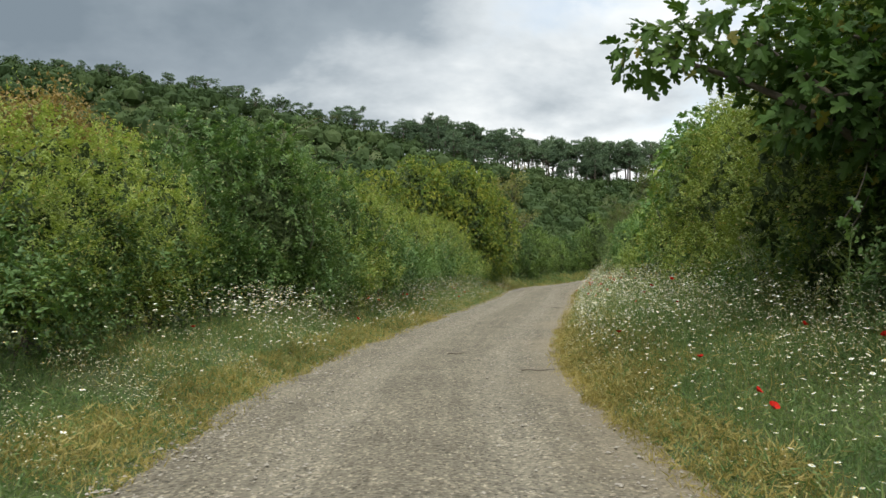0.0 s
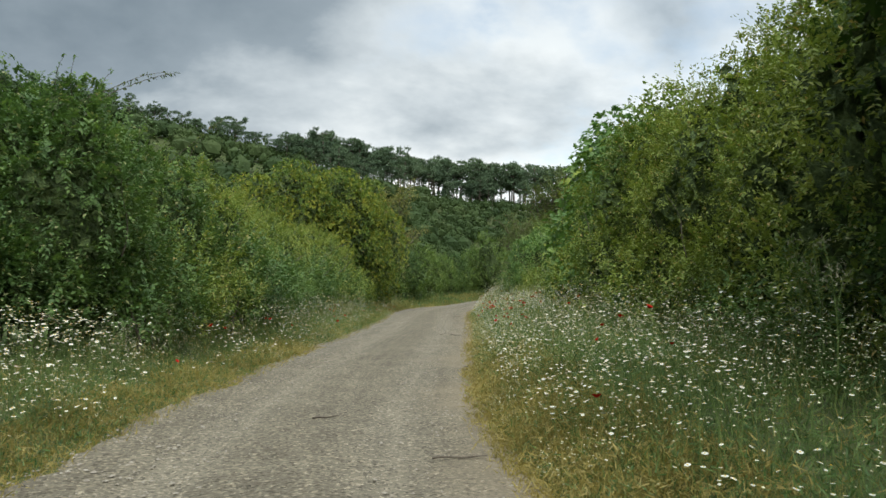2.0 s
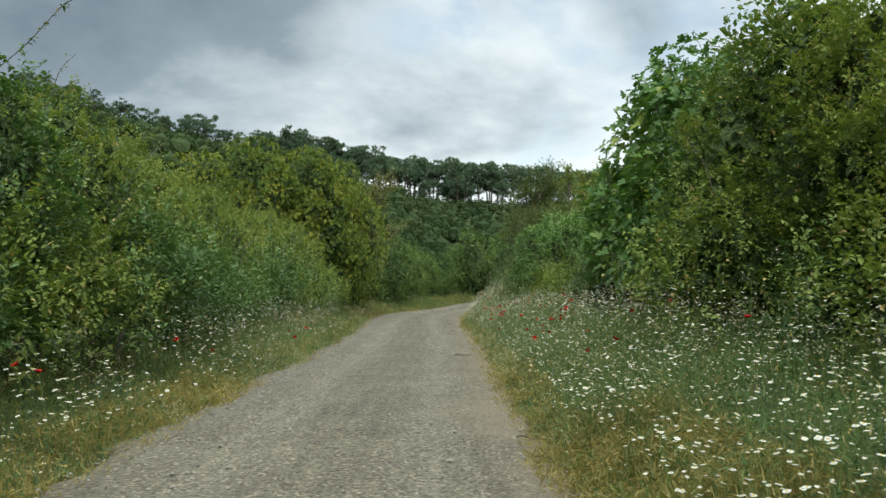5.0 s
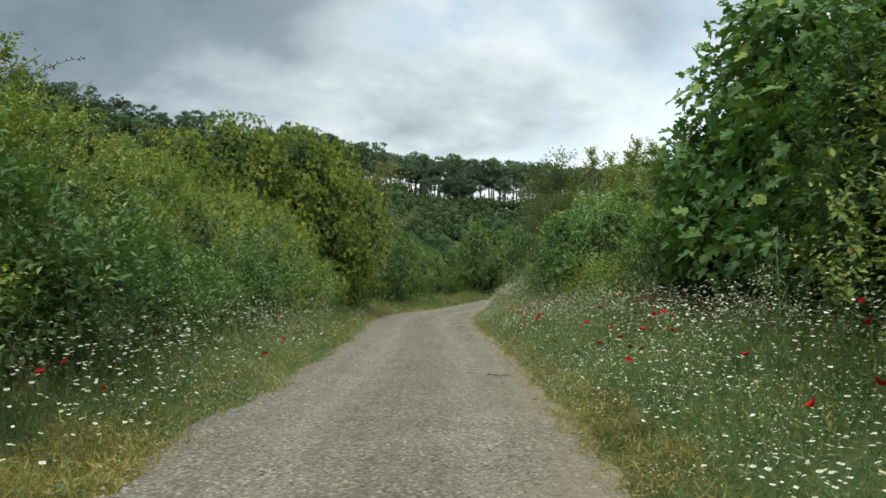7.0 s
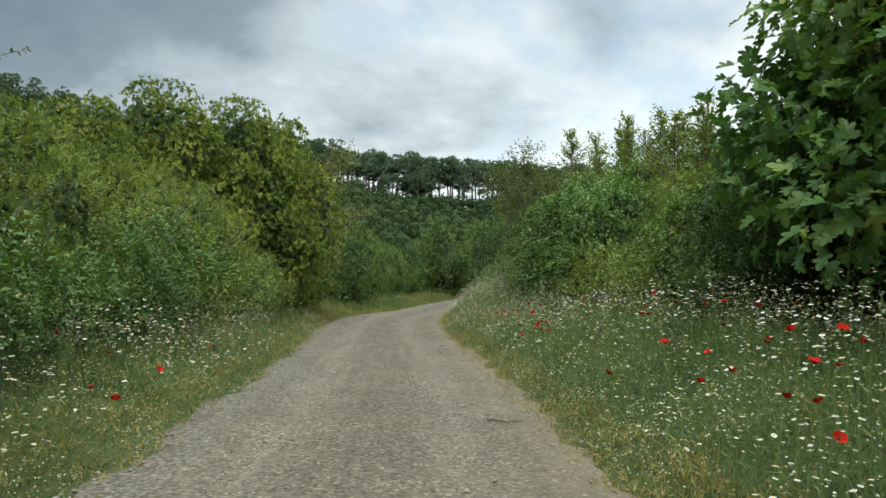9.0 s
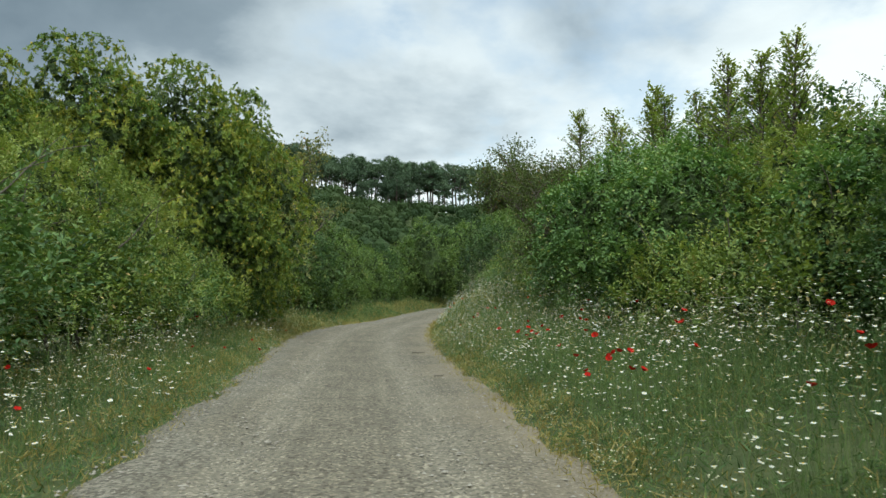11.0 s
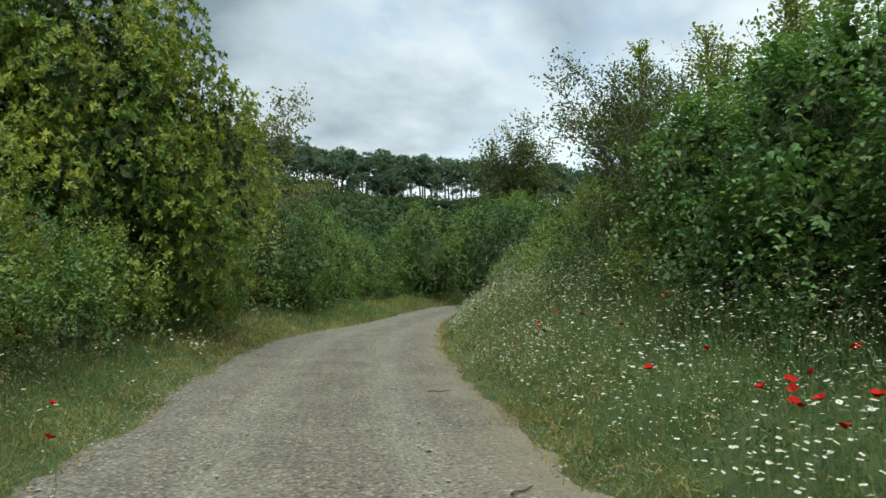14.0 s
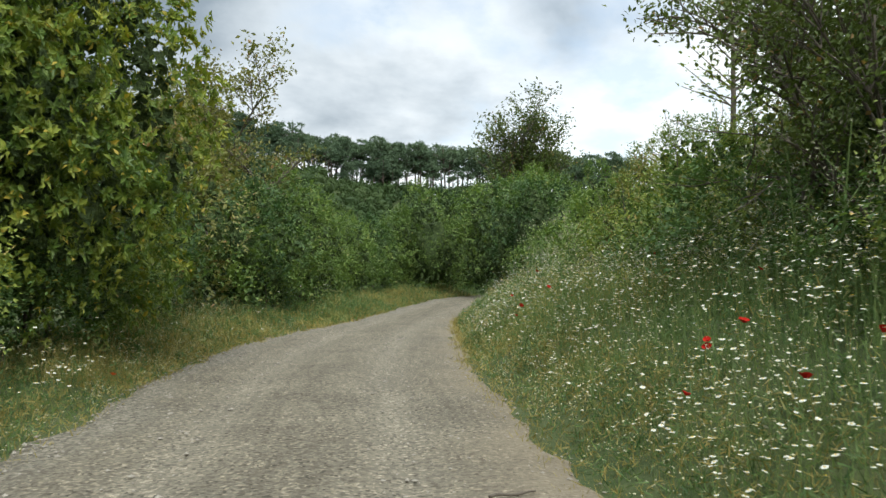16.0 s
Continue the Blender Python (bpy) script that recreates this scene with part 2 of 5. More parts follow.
def road_material():
    """Packed gravel: fine speckle, streaks drawn out along the way, paler wheel lanes, loose darker edges."""
    m, nt, out, bs = nodes_of("gravel_track")
    geo = nt.nodes.new("ShaderNodeNewGeometry")
    p = geo.outputs["Position"]
    sp = nt.nodes.new("ShaderNodeSeparateXYZ")
    nt.links.new(p, sp.inputs[0])
    ac = nt.nodes.new("ShaderNodeAttribute")
    ac.attribute_name = "across"
    cb = nt.nodes.new("ShaderNodeCombineXYZ")
    nt.links.new(ac.outputs["Fac"], cb.inputs[0])
    sc = nt.nodes.new("ShaderNodeMath")
    sc.operation = "MULTIPLY"
    nt.links.new(sp.outputs["Y"], sc.inputs[0])
    sc.inputs[1].default_value = 0.06
    nt.links.new(sc.outputs[0], cb.inputs[1])
    streak = colour_ramp(nt, noise_tex(nt, cb.outputs[0], 7.0, 4, 0.6), ((0.32, (0.74, 0.73, 0.72)), (0.68, (1.2, 1.19, 1.17))))
    base = colour_ramp(nt, noise_tex(nt, p, 0.9, 6), ((0.32, (0.100, 0.086, 0.063)), (0.52, (0.148, 0.128, 0.094)), (0.68, (0.201, 0.177, 0.133))))
    fine = colour_ramp(nt, noise_tex(nt, p, 24.0, 6, 0.75), ((0.33, (0.038, 0.033, 0.026)), (0.45, (0.116, 0.104, 0.081)), (0.58, (0.172, 0.157, 0.125)), (0.69, (0.40, 0.37, 0.30))))
    col = mix_rgb(nt, 0.58, base, fine)
    at = nt.nodes.new("ShaderNodeAttribute")
    at.attribute_name = "rut"
    col = mix_rgb(nt, at.outputs["Fac"], col, mix_rgb(nt, 0.45, col, (0.235, 0.214, 0.171)))
    col = mix_rgb(nt, 0.55, col, streak, "MULTIPLY")
    vo = nt.nodes.new("ShaderNodeTexVoronoi")
    vo.inputs["Scale"].default_value = 42.0
    nt.links.new(p, vo.inputs["Vector"])
    grit = colour_ramp(nt, vo.outputs["Color"], ((0.12, (0.26, 0.26, 0.26)), (0.34, (0.86, 0.86, 0.85)), (0.68, (0.98, 0.97, 0.95)), (0.92, (2.1, 2.06, 1.98))))
    col = mix_rgb(nt, 0.8, col, grit, "MULTIPLY")
    vc = nt.nodes.new("ShaderNodeTexVoronoi")
    vc.inputs["Scale"].default_value = 36.0
    nt.links.new(p, vc.inputs["Vector"])
    chips = colour_ramp(nt, vc.outputs["Color"], ((0.15, (0.050, 0.045, 0.036)), (0.5, (0.132, 0.120, 0.096)), (0.85, (0.30, 0.275, 0.225))))
    ab = nt.nodes.new("ShaderNodeAttribute")
    ab.attribute_name = "loose"
    col = mix_rgb(nt, ab.outputs["Fac"], col, mix_rgb(nt, 0.65, col, chips))
    ad = nt.nodes.new("ShaderNodeAttribute")
    ad.attribute_name = "dirt"
    col = mix_rgb(nt, ad.outputs["Fac"], col, mix_rgb(nt, 0.6, col, (0.225, 0.185, 0.13)))
    nt.links.new(col, bs.inputs["Base Color"])
    bs.inputs["Roughness"].default_value = 0.92
    bs.inputs["Specular IOR Level"].default_value = 0.2
    bp = nt.nodes.new("ShaderNodeBump")
    bp.inputs["Strength"].default_value, bp.inputs["Distance"].default_value = 0.6, 0.012
    nt.links.new(vo.outputs["Distance"], bp.inputs["Height"])
    nt.links.new(bp.outputs[0], bs.inputs["Normal"])
    return m


M_ROAD = road_material()
M_SOIL = rough_material("verge_soil", ((0.3, (0.035, 0.055, 0.018)), (0.6, (0.07, 0.085, 0.032)), (0.8, (0.13, 0.115, 0.06))), 0.8, 9.0, bump=0.6, bump_scale=20, dist=0.03)
M_STONE = rough_material("pale_stone", ((0.3, (0.16, 0.14, 0.115)), (0.7, (0.38, 0.35, 0.30))), 9.0, 40.0)

# ---- mesh helpers ----


def mesh_np(name, verts, faces, mats, index=None, smooth=False):
    """A mesh out of arrays: verts (n, 3), faces (m, k)."""
    verts, faces = np.asarray(verts, np.float32), np.asarray(faces, np.int32)
    me = bpy.data.meshes.new(name)
    k = faces.shape[1]
    me.vertices.add(len(verts))
    me.vertices.foreach_set("co", verts.ravel())
    me.loops.add(faces.size)
    me.loops.foreach_set("vertex_index", faces.ravel())
    me.polygons.add(len(faces))
    me.polygons.foreach_set("loop_start", np.arange(0, faces.size, k, dtype=np.int32))
    if index is not None:
        me.polygons.foreach_set("material_index", np.asarray(index, np.int32))
    me.polygons.foreach_set("use_smooth", np.full(len(faces), smooth))
    for m in mats:
        me.materials.append(m)
    me.update(calc_edges=True)
    return me


def put(name, me, parent=None, label=""):
    ob = new(name, me)
    if parent is not None:
        ob.parent = parent
    return tagged(ob, label)


def part(name, bm, material, parent, label=""):
    me = bpy.data.meshes.new(name)
    bm.to_mesh(me)
    bm.free()
    me.materials.append(material)
    return put(name, me, parent, label)


def unit(v):
    return v / np.maximum(np.linalg.norm(v, axis=-1, keepdims=True), 1e-9)


def leaves(rng, p, d, nrm, size, wide=0.6, fold=0.12):
    """Folded four-cornered leaves: base p, axis d, face normal nrm."""
    d = unit(d)
    side = unit(np.cross(d, nrm))
    up = np.cross(side, d)
    s = size[:, None]
    v = np.empty((len(p), 4, 3))
    v[:, 0] = p
    v[:, 1] = p + d * s * 0.45 + side * s * wide * 0.5 + up * s * fold
    v[:, 2] = p + d * s
    v[:, 3] = p + d * s * 0.45 - side * s * wide * 0.5 + up * s * fold
    b = np.arange(len(p))[:, None] * 4
    f = np.concatenate([b + np.array([[0, 1, 2]]), b + np.array([[0, 2, 3]])])
    return v.reshape(-1, 3), f


def slivers(p, d, nrm, size, width):
    """Three-cornered blades: base p, way d, as long as size."""
    d = unit(d)
    side = unit(np.cross(d, nrm)) * (width * 0.5)[:, None]
    v = np.stack([p - side, p + side, p + d * size[:, None]], 1)
    return v.reshape(-1, 3), np.arange(len(p) * 3).reshape(-1, 3)


def round_leaves(rng, p, d, nrm, size, wide=0.7, fold=0.10):
    """Six-cornered leaves with a drawn-out tip."""
    d = unit(d)
    side = unit(np.cross(d, nrm))
    up = np.cross(side, d)
    s = size[:, None]
    v = np.empty((len(p), 6, 3))
    for k, (a1, b1) in enumerate(((0, 0), (0.46, 0.24), (0.40, 0.62), (0, 1.0), (-0.40, 0.62), (-0.46, 0.24))):
        v[:, k] = p + side * s * wide * a1 + d * s * b1 + up * s * (fold * abs(a1) * 2 - 0.12 * b1 * b1)
    b = np.arange(len(p))[:, None] * 6
    f = np.concatenate([b + np.array([t]) for t in ([0, 1, 2], [0, 2, 3], [0, 3, 4], [0, 4, 5])])
    return v.reshape(-1, 3), f


LOBE_HALF = [(0.16, -0.04), (0.36, 0.04), (0.46, 0.17), (0.38, 0.29), (0.20, 0.33), (0.36, 0.49), (0.44, 0.66), (0.32, 0.72), (0.15, 0.60), (0.20, 0.82), (0.08, 1.02)]
FIG_OUTLINE = [(0.0, 0.02)] + LOBE_HALF + [(-a1, b1) for a1, b1 in reversed(LOBE_HALF)]


def lobed_leaves(rng, p, d, nrm, size):
    """Five-lobed leaves, as a fan round a point on the midrib."""
    d = unit(d)
    side = unit(np.cross(d, nrm))
    up = np.cross(side, d)
    k = len(FIG_OUTLINE)
    v = np.empty((len(p), k + 1, 3))
    s = size[:, None]
    v[:, 0] = p + d * s * 0.4
    for i, (a1, b1) in enumerate(FIG_OUTLINE):
        v[:, i + 1] = p + side * s * a1 + d * s * b1 + up * s * (0.35 * abs(a1) - 0.12 * b1 * b1)
    b = np.arange(len(p))[:, None] * (k + 1)
    f = np.concatenate([b + np.array([[0, i + 1, (i + 1) % k + 1]]) for i in range(k)])
    return v.reshape(-1, 3), f


def tube(path, radii, n=6):
    """A tapered tube along a path: verts and triangles."""
    path = np.asarray(path, float)
    m = len(path)
    tan = unit(np.gradient(path, axis=0))
    ref = np.where(np.abs(tan[:, 2:3]) > 0.9, np.array([[1.0, 0, 0]]), np.array([[0, 0, 1.0]]))
    e1 = unit(np.cross(tan, ref))
    e2 = np.cross(tan, e1)
    an = np.linspace(0, 2 * np.pi, n, endpoint=False)
    ring = (np.cos(an)[None, :, None] * e1[:, None] + np.sin(an)[None, :, None] * e2[:, None]) * np.asarray(radii)[:, None, None]
    v = (path[:, None] + ring).reshape(-1, 3)
    f = []
    for i in range(m - 1):
        for j in range(n):
            a1, b1, c1, d1 = i * n + j, i * n + (j + 1) % n, (i + 1) * n + (j + 1) % n, (i + 1) * n + j
            f += [(a1, b1, c1), (a1, c1, d1)]
    return v, np.array(f)


def join(pieces):
    vs, fs, o = [], [], 0
    for v, f in pieces:
        vs.append(v)
        fs.append(f + o)
        o += len(v)
    return np.concatenate(vs), np.concatenate(fs)


# ---- the plan: a gravel track, its two edges, the verges ----
L_Y, L_X = [-40, 0, 6, 10, 14, 22, 27, 32, 36, 45, 50, 54, 58.5, 63, 72, 80, 90], [-2.6, -2.3, -2.1, -1.9, -1.35, 0.0, 0.95, 1.8, 2.4, 3.5, 4.4, 5.7, 7.8, 9.8, 14.0, 18.5, 27.0]
R_Y, R_X = [-40, 0, 5, 9, 12, 15, 18.7, 23, 29.5, 35, 40, 47, 51, 58, 63, 70, 76, 86], [1.3, 1.5, 1.6, 1.6, 1.75, 2.2, 2.8, 3.6, 4.75, 5.7, 6.5, 7.9, 8.9, 10.9, 12.6, 15.8, 19.5, 28.0]


def left_edge(y):
    return np.interp(y, L_Y, L_X)


def right_edge(y):
    return np.interp(y, R_Y, R_X)


def smooth(v, a1, b1):
    t = np.clip((v - a1) / (b1 - a1), 0, 1)
    return t * t * (3 - 2 * t)


def track_height(y):
    return 0.36 * smooth(y, 57, 76) - 0.05 * smooth(y, 30, 40) * (1 - smooth(y, 46, 57))


RIDGE_X, RIDGE_Z = [-420, -176, -131, -86, -64, -30, 4, 48, 82, 160, 420], [95, 77, 73, 64, 57, 50, 40, 33, 32, 31, 20]


def hill(x, y):
    ridge = np.interp(x * 320 / np.maximum(y, 60), RIDGE_X, RIDGE_Z)
    rise = smooth(y, 110, 330) ** 1.8 * ridge
    return rise - smooth(y, 330, 480) * 0.75 * ridge


def ground_height(x, y):
    """Level under the track, banks up beside it, the hill far ahead."""
    x, y = np.asarray(x, float), np.asarray(y, float)
    dl, dr = left_edge(y) - x, x - right_edge(y)
    z = track_height(y)
    near = 1 - smooth(y, 90, 140)
    z = z + near * (0.30 * smooth(dl, 0.0, 2.2) + (0.62 + 0.42 * smooth(y, 33, 43)) * smooth(dr, -0.2, 2.1))
    lump = 0.05 * np.sin(x * 2.1 + y * 0.7) * np.sin(y * 1.7 - x * 0.4) + 0.03 * np.sin(y * 4.3 + x * 3.1)
    off = np.maximum(smooth(dl, 0, 0.6), smooth(dr, 0, 0.6))
    z = z + lump * off - 0.05 * (1 - off)
    return z + hill(x, y)


def grid_mesh(name, xs, ys, zfun, mats):
    gx, gy = np.meshgrid(xs, ys)
    v = np.stack([gx, gy, zfun(gx, gy)], -1).reshape(-1, 3)
    nx = len(xs)
    i, j = np.meshgrid(np.arange(nx - 1), np.arange(len(ys) - 1))
    b = (j * nx + i).ravel()
    f = np.stack([b, b + 1, b + nx + 1, b + nx], 1)
    return mesh_np(name, v, f, mats, smooth=True)


gx = np.concatenate([-np.geomspace(2500, 26, 26), np.arange(-25, 40, 0.5), np.geomspace(40, 2500, 26)])
gy = np.concatenate([-np.geomspace(1500, 42, 12), np.arange(-41, -6, 1.5), np.arange(-5, 96, 0.8), np.geomspace(97, 2600, 60)])
tagged(put("ground", grid_mesh("ground", gx, gy, ground_height, [M_SOIL])), "dark soil and leaf litter of the verges running up to a wooded hill", "ground", kind="structure")

# the track: a strip between the edges, two pale wheel lanes worn into it
ys = np.arange(-12, 88, 0.2)
us = np.linspace(0, 1, 41)
uu, yy = np.meshgrid(us, ys)
wob_l = 0.12 * np.sin(yy * 1.3) + 0.07 * np.sin(yy * 3.7 + 1) + 0.04 * np.sin(yy * 9.1)
wob_r = 0.10 * np.sin(yy * 1.1 + 2) + 0.07 * np.sin(yy * 4.1) + 0.04 * np.sin(yy * 8.3 + 1)
xl, xr = left_edge(yy) - 0.12 + wob_l, right_edge(yy) + 0.15 + wob_r
xx = xl + (xr - xl) * uu
mid = (left_edge(yy) + right_edge(yy)) / 2
lane = np.exp(-((np.abs(xx - mid) - 0.78) / 0.28) ** 2)
zz = track_height(yy) + 0.03 * (1 - ((xx - mid) / 1.9) ** 2) - 0.035 * lane + 0.012 * np.sin(xx * 5 + yy * 2.3) * np.sin(yy * 3.1 - xx)
zz = zz + 0.004 - 0.06 * (np.abs(uu - 0.5) > 0.495)
v = np.stack([xx, yy, zz], -1).reshape(-1, 3)
nx = len(us)
i, j = np.meshgrid(np.arange(nx - 1), np.arange(len(ys) - 1))
b = (j * nx + i).ravel()
road = put("road", mesh_np("road", v, np.stack([b, b + 1, b + nx + 1, b + nx], 1), [M_ROAD], smooth=True))
rut = road.data.attributes.new("rut", "FLOAT", "POINT")
rut.data.foreach_set("value", (lane * 0.8).ravel().astype(np.float32))
loose = road.data.attributes.new("loose", "FLOAT", "POINT")
loose_w = 0.28 + 0.1 * np.sin(yy * 0.9) + 0.07 * np.sin(yy * 2.3 + 1)
loose.data.foreach_set("value", np.clip(np.exp(-((xx - xl - 0.3) / loose_w) ** 2) * smooth(yy, 15, 21) * 0.95, 0, 1).ravel().astype(np.float32))
dirt = road.data.attributes.new("dirt", "FLOAT", "POINT")
dirt.data.foreach_set("value", np.exp(-((xr - xx) / (0.55 + 0.15 * np.sin(yy * 1.4))) ** 2).ravel().astype(np.float32))
across = road.data.attributes.new("across", "FLOAT", "POINT")
across.data.foreach_set("value", (xx - mid).ravel().astype(np.float32))
tagged(road, "pale dusty gravel track with two worn wheel lanes", "road", kind="structure")


# ---- shrubs of the hedges ----
def lobe_set(rng, r, h, n):
    """Boughs of a bush of radius r and height h, front to +x: large ellipsoids over a dome, each with smaller ones on its outer and upper side.
    Rows are centre, half sizes, rank (0 the heart, 1 a bough, 2 a spray on a bough)."""
    out = [(0, 0, h * 0.40, r * 0.66, r * 0.66, h * 0.42, 0)]
    for k in range(n):
        up = 1 - (k + rng.random()) / n * 1.6
        an = k * 2.399 + rng.uniform(-0.4, 0.4)
        an = (an + math.pi) % (2 * math.pi) - math.pi
        if abs(an) > 2.3 and up < 0.6:
            an *= 0.6
        side = math.sqrt(max(0.0, 1 - up * up))
        q = rng.uniform(0.84, 1.12)
        big = r * rng.uniform(0.30, 0.46)
        c = np.array([math.cos(an) * side * (r - big * 0.7) * q, math.sin(an) * side * (r - big * 0.7) * q, h * 0.42 + up * (h * 0.58 - big * 0.8) * (q if up > 0 else 1)])
        out.append((*c, big, big, big * rng.uniform(0.75, 1.0), 1))
        way = unit(np.array([math.cos(an) * (side + 0.2), math.sin(an) * (side + 0.2), up + 0.25]))
        for j in range(6):
            w = unit(way * 0.75 + rng.normal(size=3) * 0.62)
            s = big * rng.uniform(0.34, 0.55)
            out.append((*(c + w * big * 0.86), s, s, s * rng.uniform(0.6, 0.85), 2))
    return np.array(out)


def shell_points(rng, lobes, n, front=0.72):
    """Points and outward ways on the skin of the lobes, most of them on top and on the side that faces +x."""
    area = lobes[:, 3] * lobes[:, 5] * np.array([0.5, 0.9, 1.5])[lobes[:, 6].astype(int)]
    m = n * 9
    pick = rng.choice(len(lobes), m, p=area / area.sum())
    w = unit(rng.normal(size=(m, 3)) + np.array([0, 0, 0.25]))
    p = lobes[pick, :3] + w * lobes[pick, 3:6] * rng.uniform(0.86, 1.06, (m, 1))
    keep = (p[:, 2] > 0.06) & ((w[:, 0] > -0.25) | (w[:, 2] > 0.75) | (rng.random(m) > front)) & (rng.random(m) < 0.42 + 0.75 * np.clip(w[:, 2] + 0.25, 0, 1))
    p, w, pick = p[keep], w[keep], pick[keep]
    inside = np.zeros(len(p), bool)
    for lb in lobes:
        inside |= (((p - lb[:3]) / lb[3:6]) ** 2).sum(1) < 0.70
    inside &= rng.random(len(p)) < 0.93
    return p[~inside][:n], w[~inside][:n]


def young_attribute(me, values, corners):
    at = me.attributes.new("young", "FLOAT", "POINT")
    at.data.foreach_set("value", np.repeat(values, corners).astype(np.float32))


def foliage_mesh(name, seed, mat, r, h, shoots, per, length, size, wide=0.6, rise=0.2, droop=0.3, n_lobes=17, rosette=False, rounded=False, inner=2800):
    """Leafy sprays all over the boughs of a bush: leaves in two rows along each arching shoot, or in rosettes at its end; looser leaves behind them."""
    rng = np.random.default_rng(seed)
    lobes = lobe_set(rng, r, h, n_lobes)
    p, w = shell_points(rng, lobes, shoots)
    n = len(p)
    lift = rise + 0.5 * np.clip(w[:, 2], 0, 1) ** 2
    sd = w * 0.8 + rng.normal(size=(n, 3)) * 0.32
    sd[:, 2] += lift
    sd = unit(sd)
    ln = length * np.minimum(rng.gamma(3.0, 0.33, n), 1.9)
    up = np.array([0, 0, 1.0])
    side = unit(np.cross(sd, up) + rng.normal(size=(n, 3)) * 0.15)
    flat = unit(np.cross(side, sd) * 0.8 + up * 0.9 + w * 0.2)
    t = np.tile(np.linspace(-0.55, 1.0, per), (n, 1)) + rng.uniform(-0.06, 0.06, (n, per))
    hand = np.where(np.arange(per) % 2 == 0, 1.0, -1.0)[None, :, None]
    if rosette:
        t = rng.uniform(0.75, 1.0, (n, per))
    pos = p[:, None] + sd[:, None] * (t * ln[:, None])[..., None] + rng.normal(size=(n, per, 3)) * length * 0.07
    pos[..., 2] -= droop * np.clip(t, 0, 1) ** 2 * ln[:, None]
    ax = sd[:, None] * 0.55 + side[:, None] * hand * 0.8 + rng.normal(size=(n, per, 3)) * 0.18
    ax[..., 2] -= 0.12
    nr = flat[:, None] + rng.normal(size=(n, per, 3)) * 0.14
    if rosette:
        an = (np.arange(per) * 2.4)[None] + rng.uniform(0, 6.28, (n, 1))
        ax = side[:, None] * np.cos(an)[..., None] + np.cross(side, sd)[:, None] * np.sin(an)[..., None] + sd[:, None] * rng.uniform(0.1, 0.9, (n, per, 1))
        ax[..., 2] -= 0.15
        nr = sd[:, None] + up * 0.4 + rng.normal(size=(n, per, 3)) * 0.25
    sz = size * rng.uniform(0.65, 1.25, (n, per)) * (1 - 0.3 * np.clip(t, 0, 1) * (not rosette))
    young = np.clip(t, 0, 1) ** 1.5 if not rosette else np.repeat(rng.random((n, 1)) ** 1.6, per, 1)
    shape = round_leaves if rounded else leaves
    boughs = lobes[lobes[:, 6] < 2]
    skin = boughs[:, 3] * boughs[:, 5]
    pick = rng.choice(len(boughs), inner, p=skin / skin.sum())
    wi = unit(rng.normal(size=(inner, 3)) + np.array([0.35, 0, 0.2]))
    pi = boughs[pick, :3] + wi * boughs[pick, 3:6] * rng.uniform(0.60, 1.0, (inner, 1))
    pos = np.concatenate([pos.reshape(-1, 3), pi])
    ax = np.concatenate([ax.reshape(-1, 3), wi * 0.6 + rng.normal(size=(inner, 3)) * 0.7 + np.array([0, 0, -0.25])])
    nr = np.concatenate([nr.reshape(-1, 3), up + wi * 0.4 + rng.normal(size=(inner, 3)) * 0.4])
    sz = np.concatenate([sz.ravel(), size * rng.uniform(0.7, 1.15, inner)])
    v, f = shape(rng, pos, ax, nr, sz, wide)
    me = mesh_np(name, v, f, [mat])
    young_attribute(me, np.concatenate([young.ravel(), np.zeros(inner)]), 6 if rounded else 4)
    return me, lobes


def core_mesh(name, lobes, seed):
    """The inside of a bush, added as filler and seen between its leaves: a heart, and ragged leaf tufts round each
    bough, the inner shade put into their dark colour.
    """
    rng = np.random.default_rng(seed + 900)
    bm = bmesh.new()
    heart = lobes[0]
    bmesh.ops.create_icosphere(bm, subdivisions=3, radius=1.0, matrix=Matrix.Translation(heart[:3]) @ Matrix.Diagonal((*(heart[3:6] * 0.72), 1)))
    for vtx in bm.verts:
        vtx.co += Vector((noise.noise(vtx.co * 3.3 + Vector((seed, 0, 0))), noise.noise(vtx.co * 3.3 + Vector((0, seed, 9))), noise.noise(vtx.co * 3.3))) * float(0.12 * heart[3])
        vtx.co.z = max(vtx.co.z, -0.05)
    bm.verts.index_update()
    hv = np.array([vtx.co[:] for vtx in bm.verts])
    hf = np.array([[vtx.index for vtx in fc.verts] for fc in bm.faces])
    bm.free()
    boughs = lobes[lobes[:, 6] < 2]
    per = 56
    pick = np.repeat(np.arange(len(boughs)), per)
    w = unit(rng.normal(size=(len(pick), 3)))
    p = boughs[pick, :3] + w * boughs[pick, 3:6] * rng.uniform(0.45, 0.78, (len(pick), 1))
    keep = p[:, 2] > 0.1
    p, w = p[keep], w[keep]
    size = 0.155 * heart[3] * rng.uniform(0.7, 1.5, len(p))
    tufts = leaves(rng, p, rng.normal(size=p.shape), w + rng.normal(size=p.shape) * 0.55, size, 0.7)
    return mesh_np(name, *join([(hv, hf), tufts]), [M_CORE])


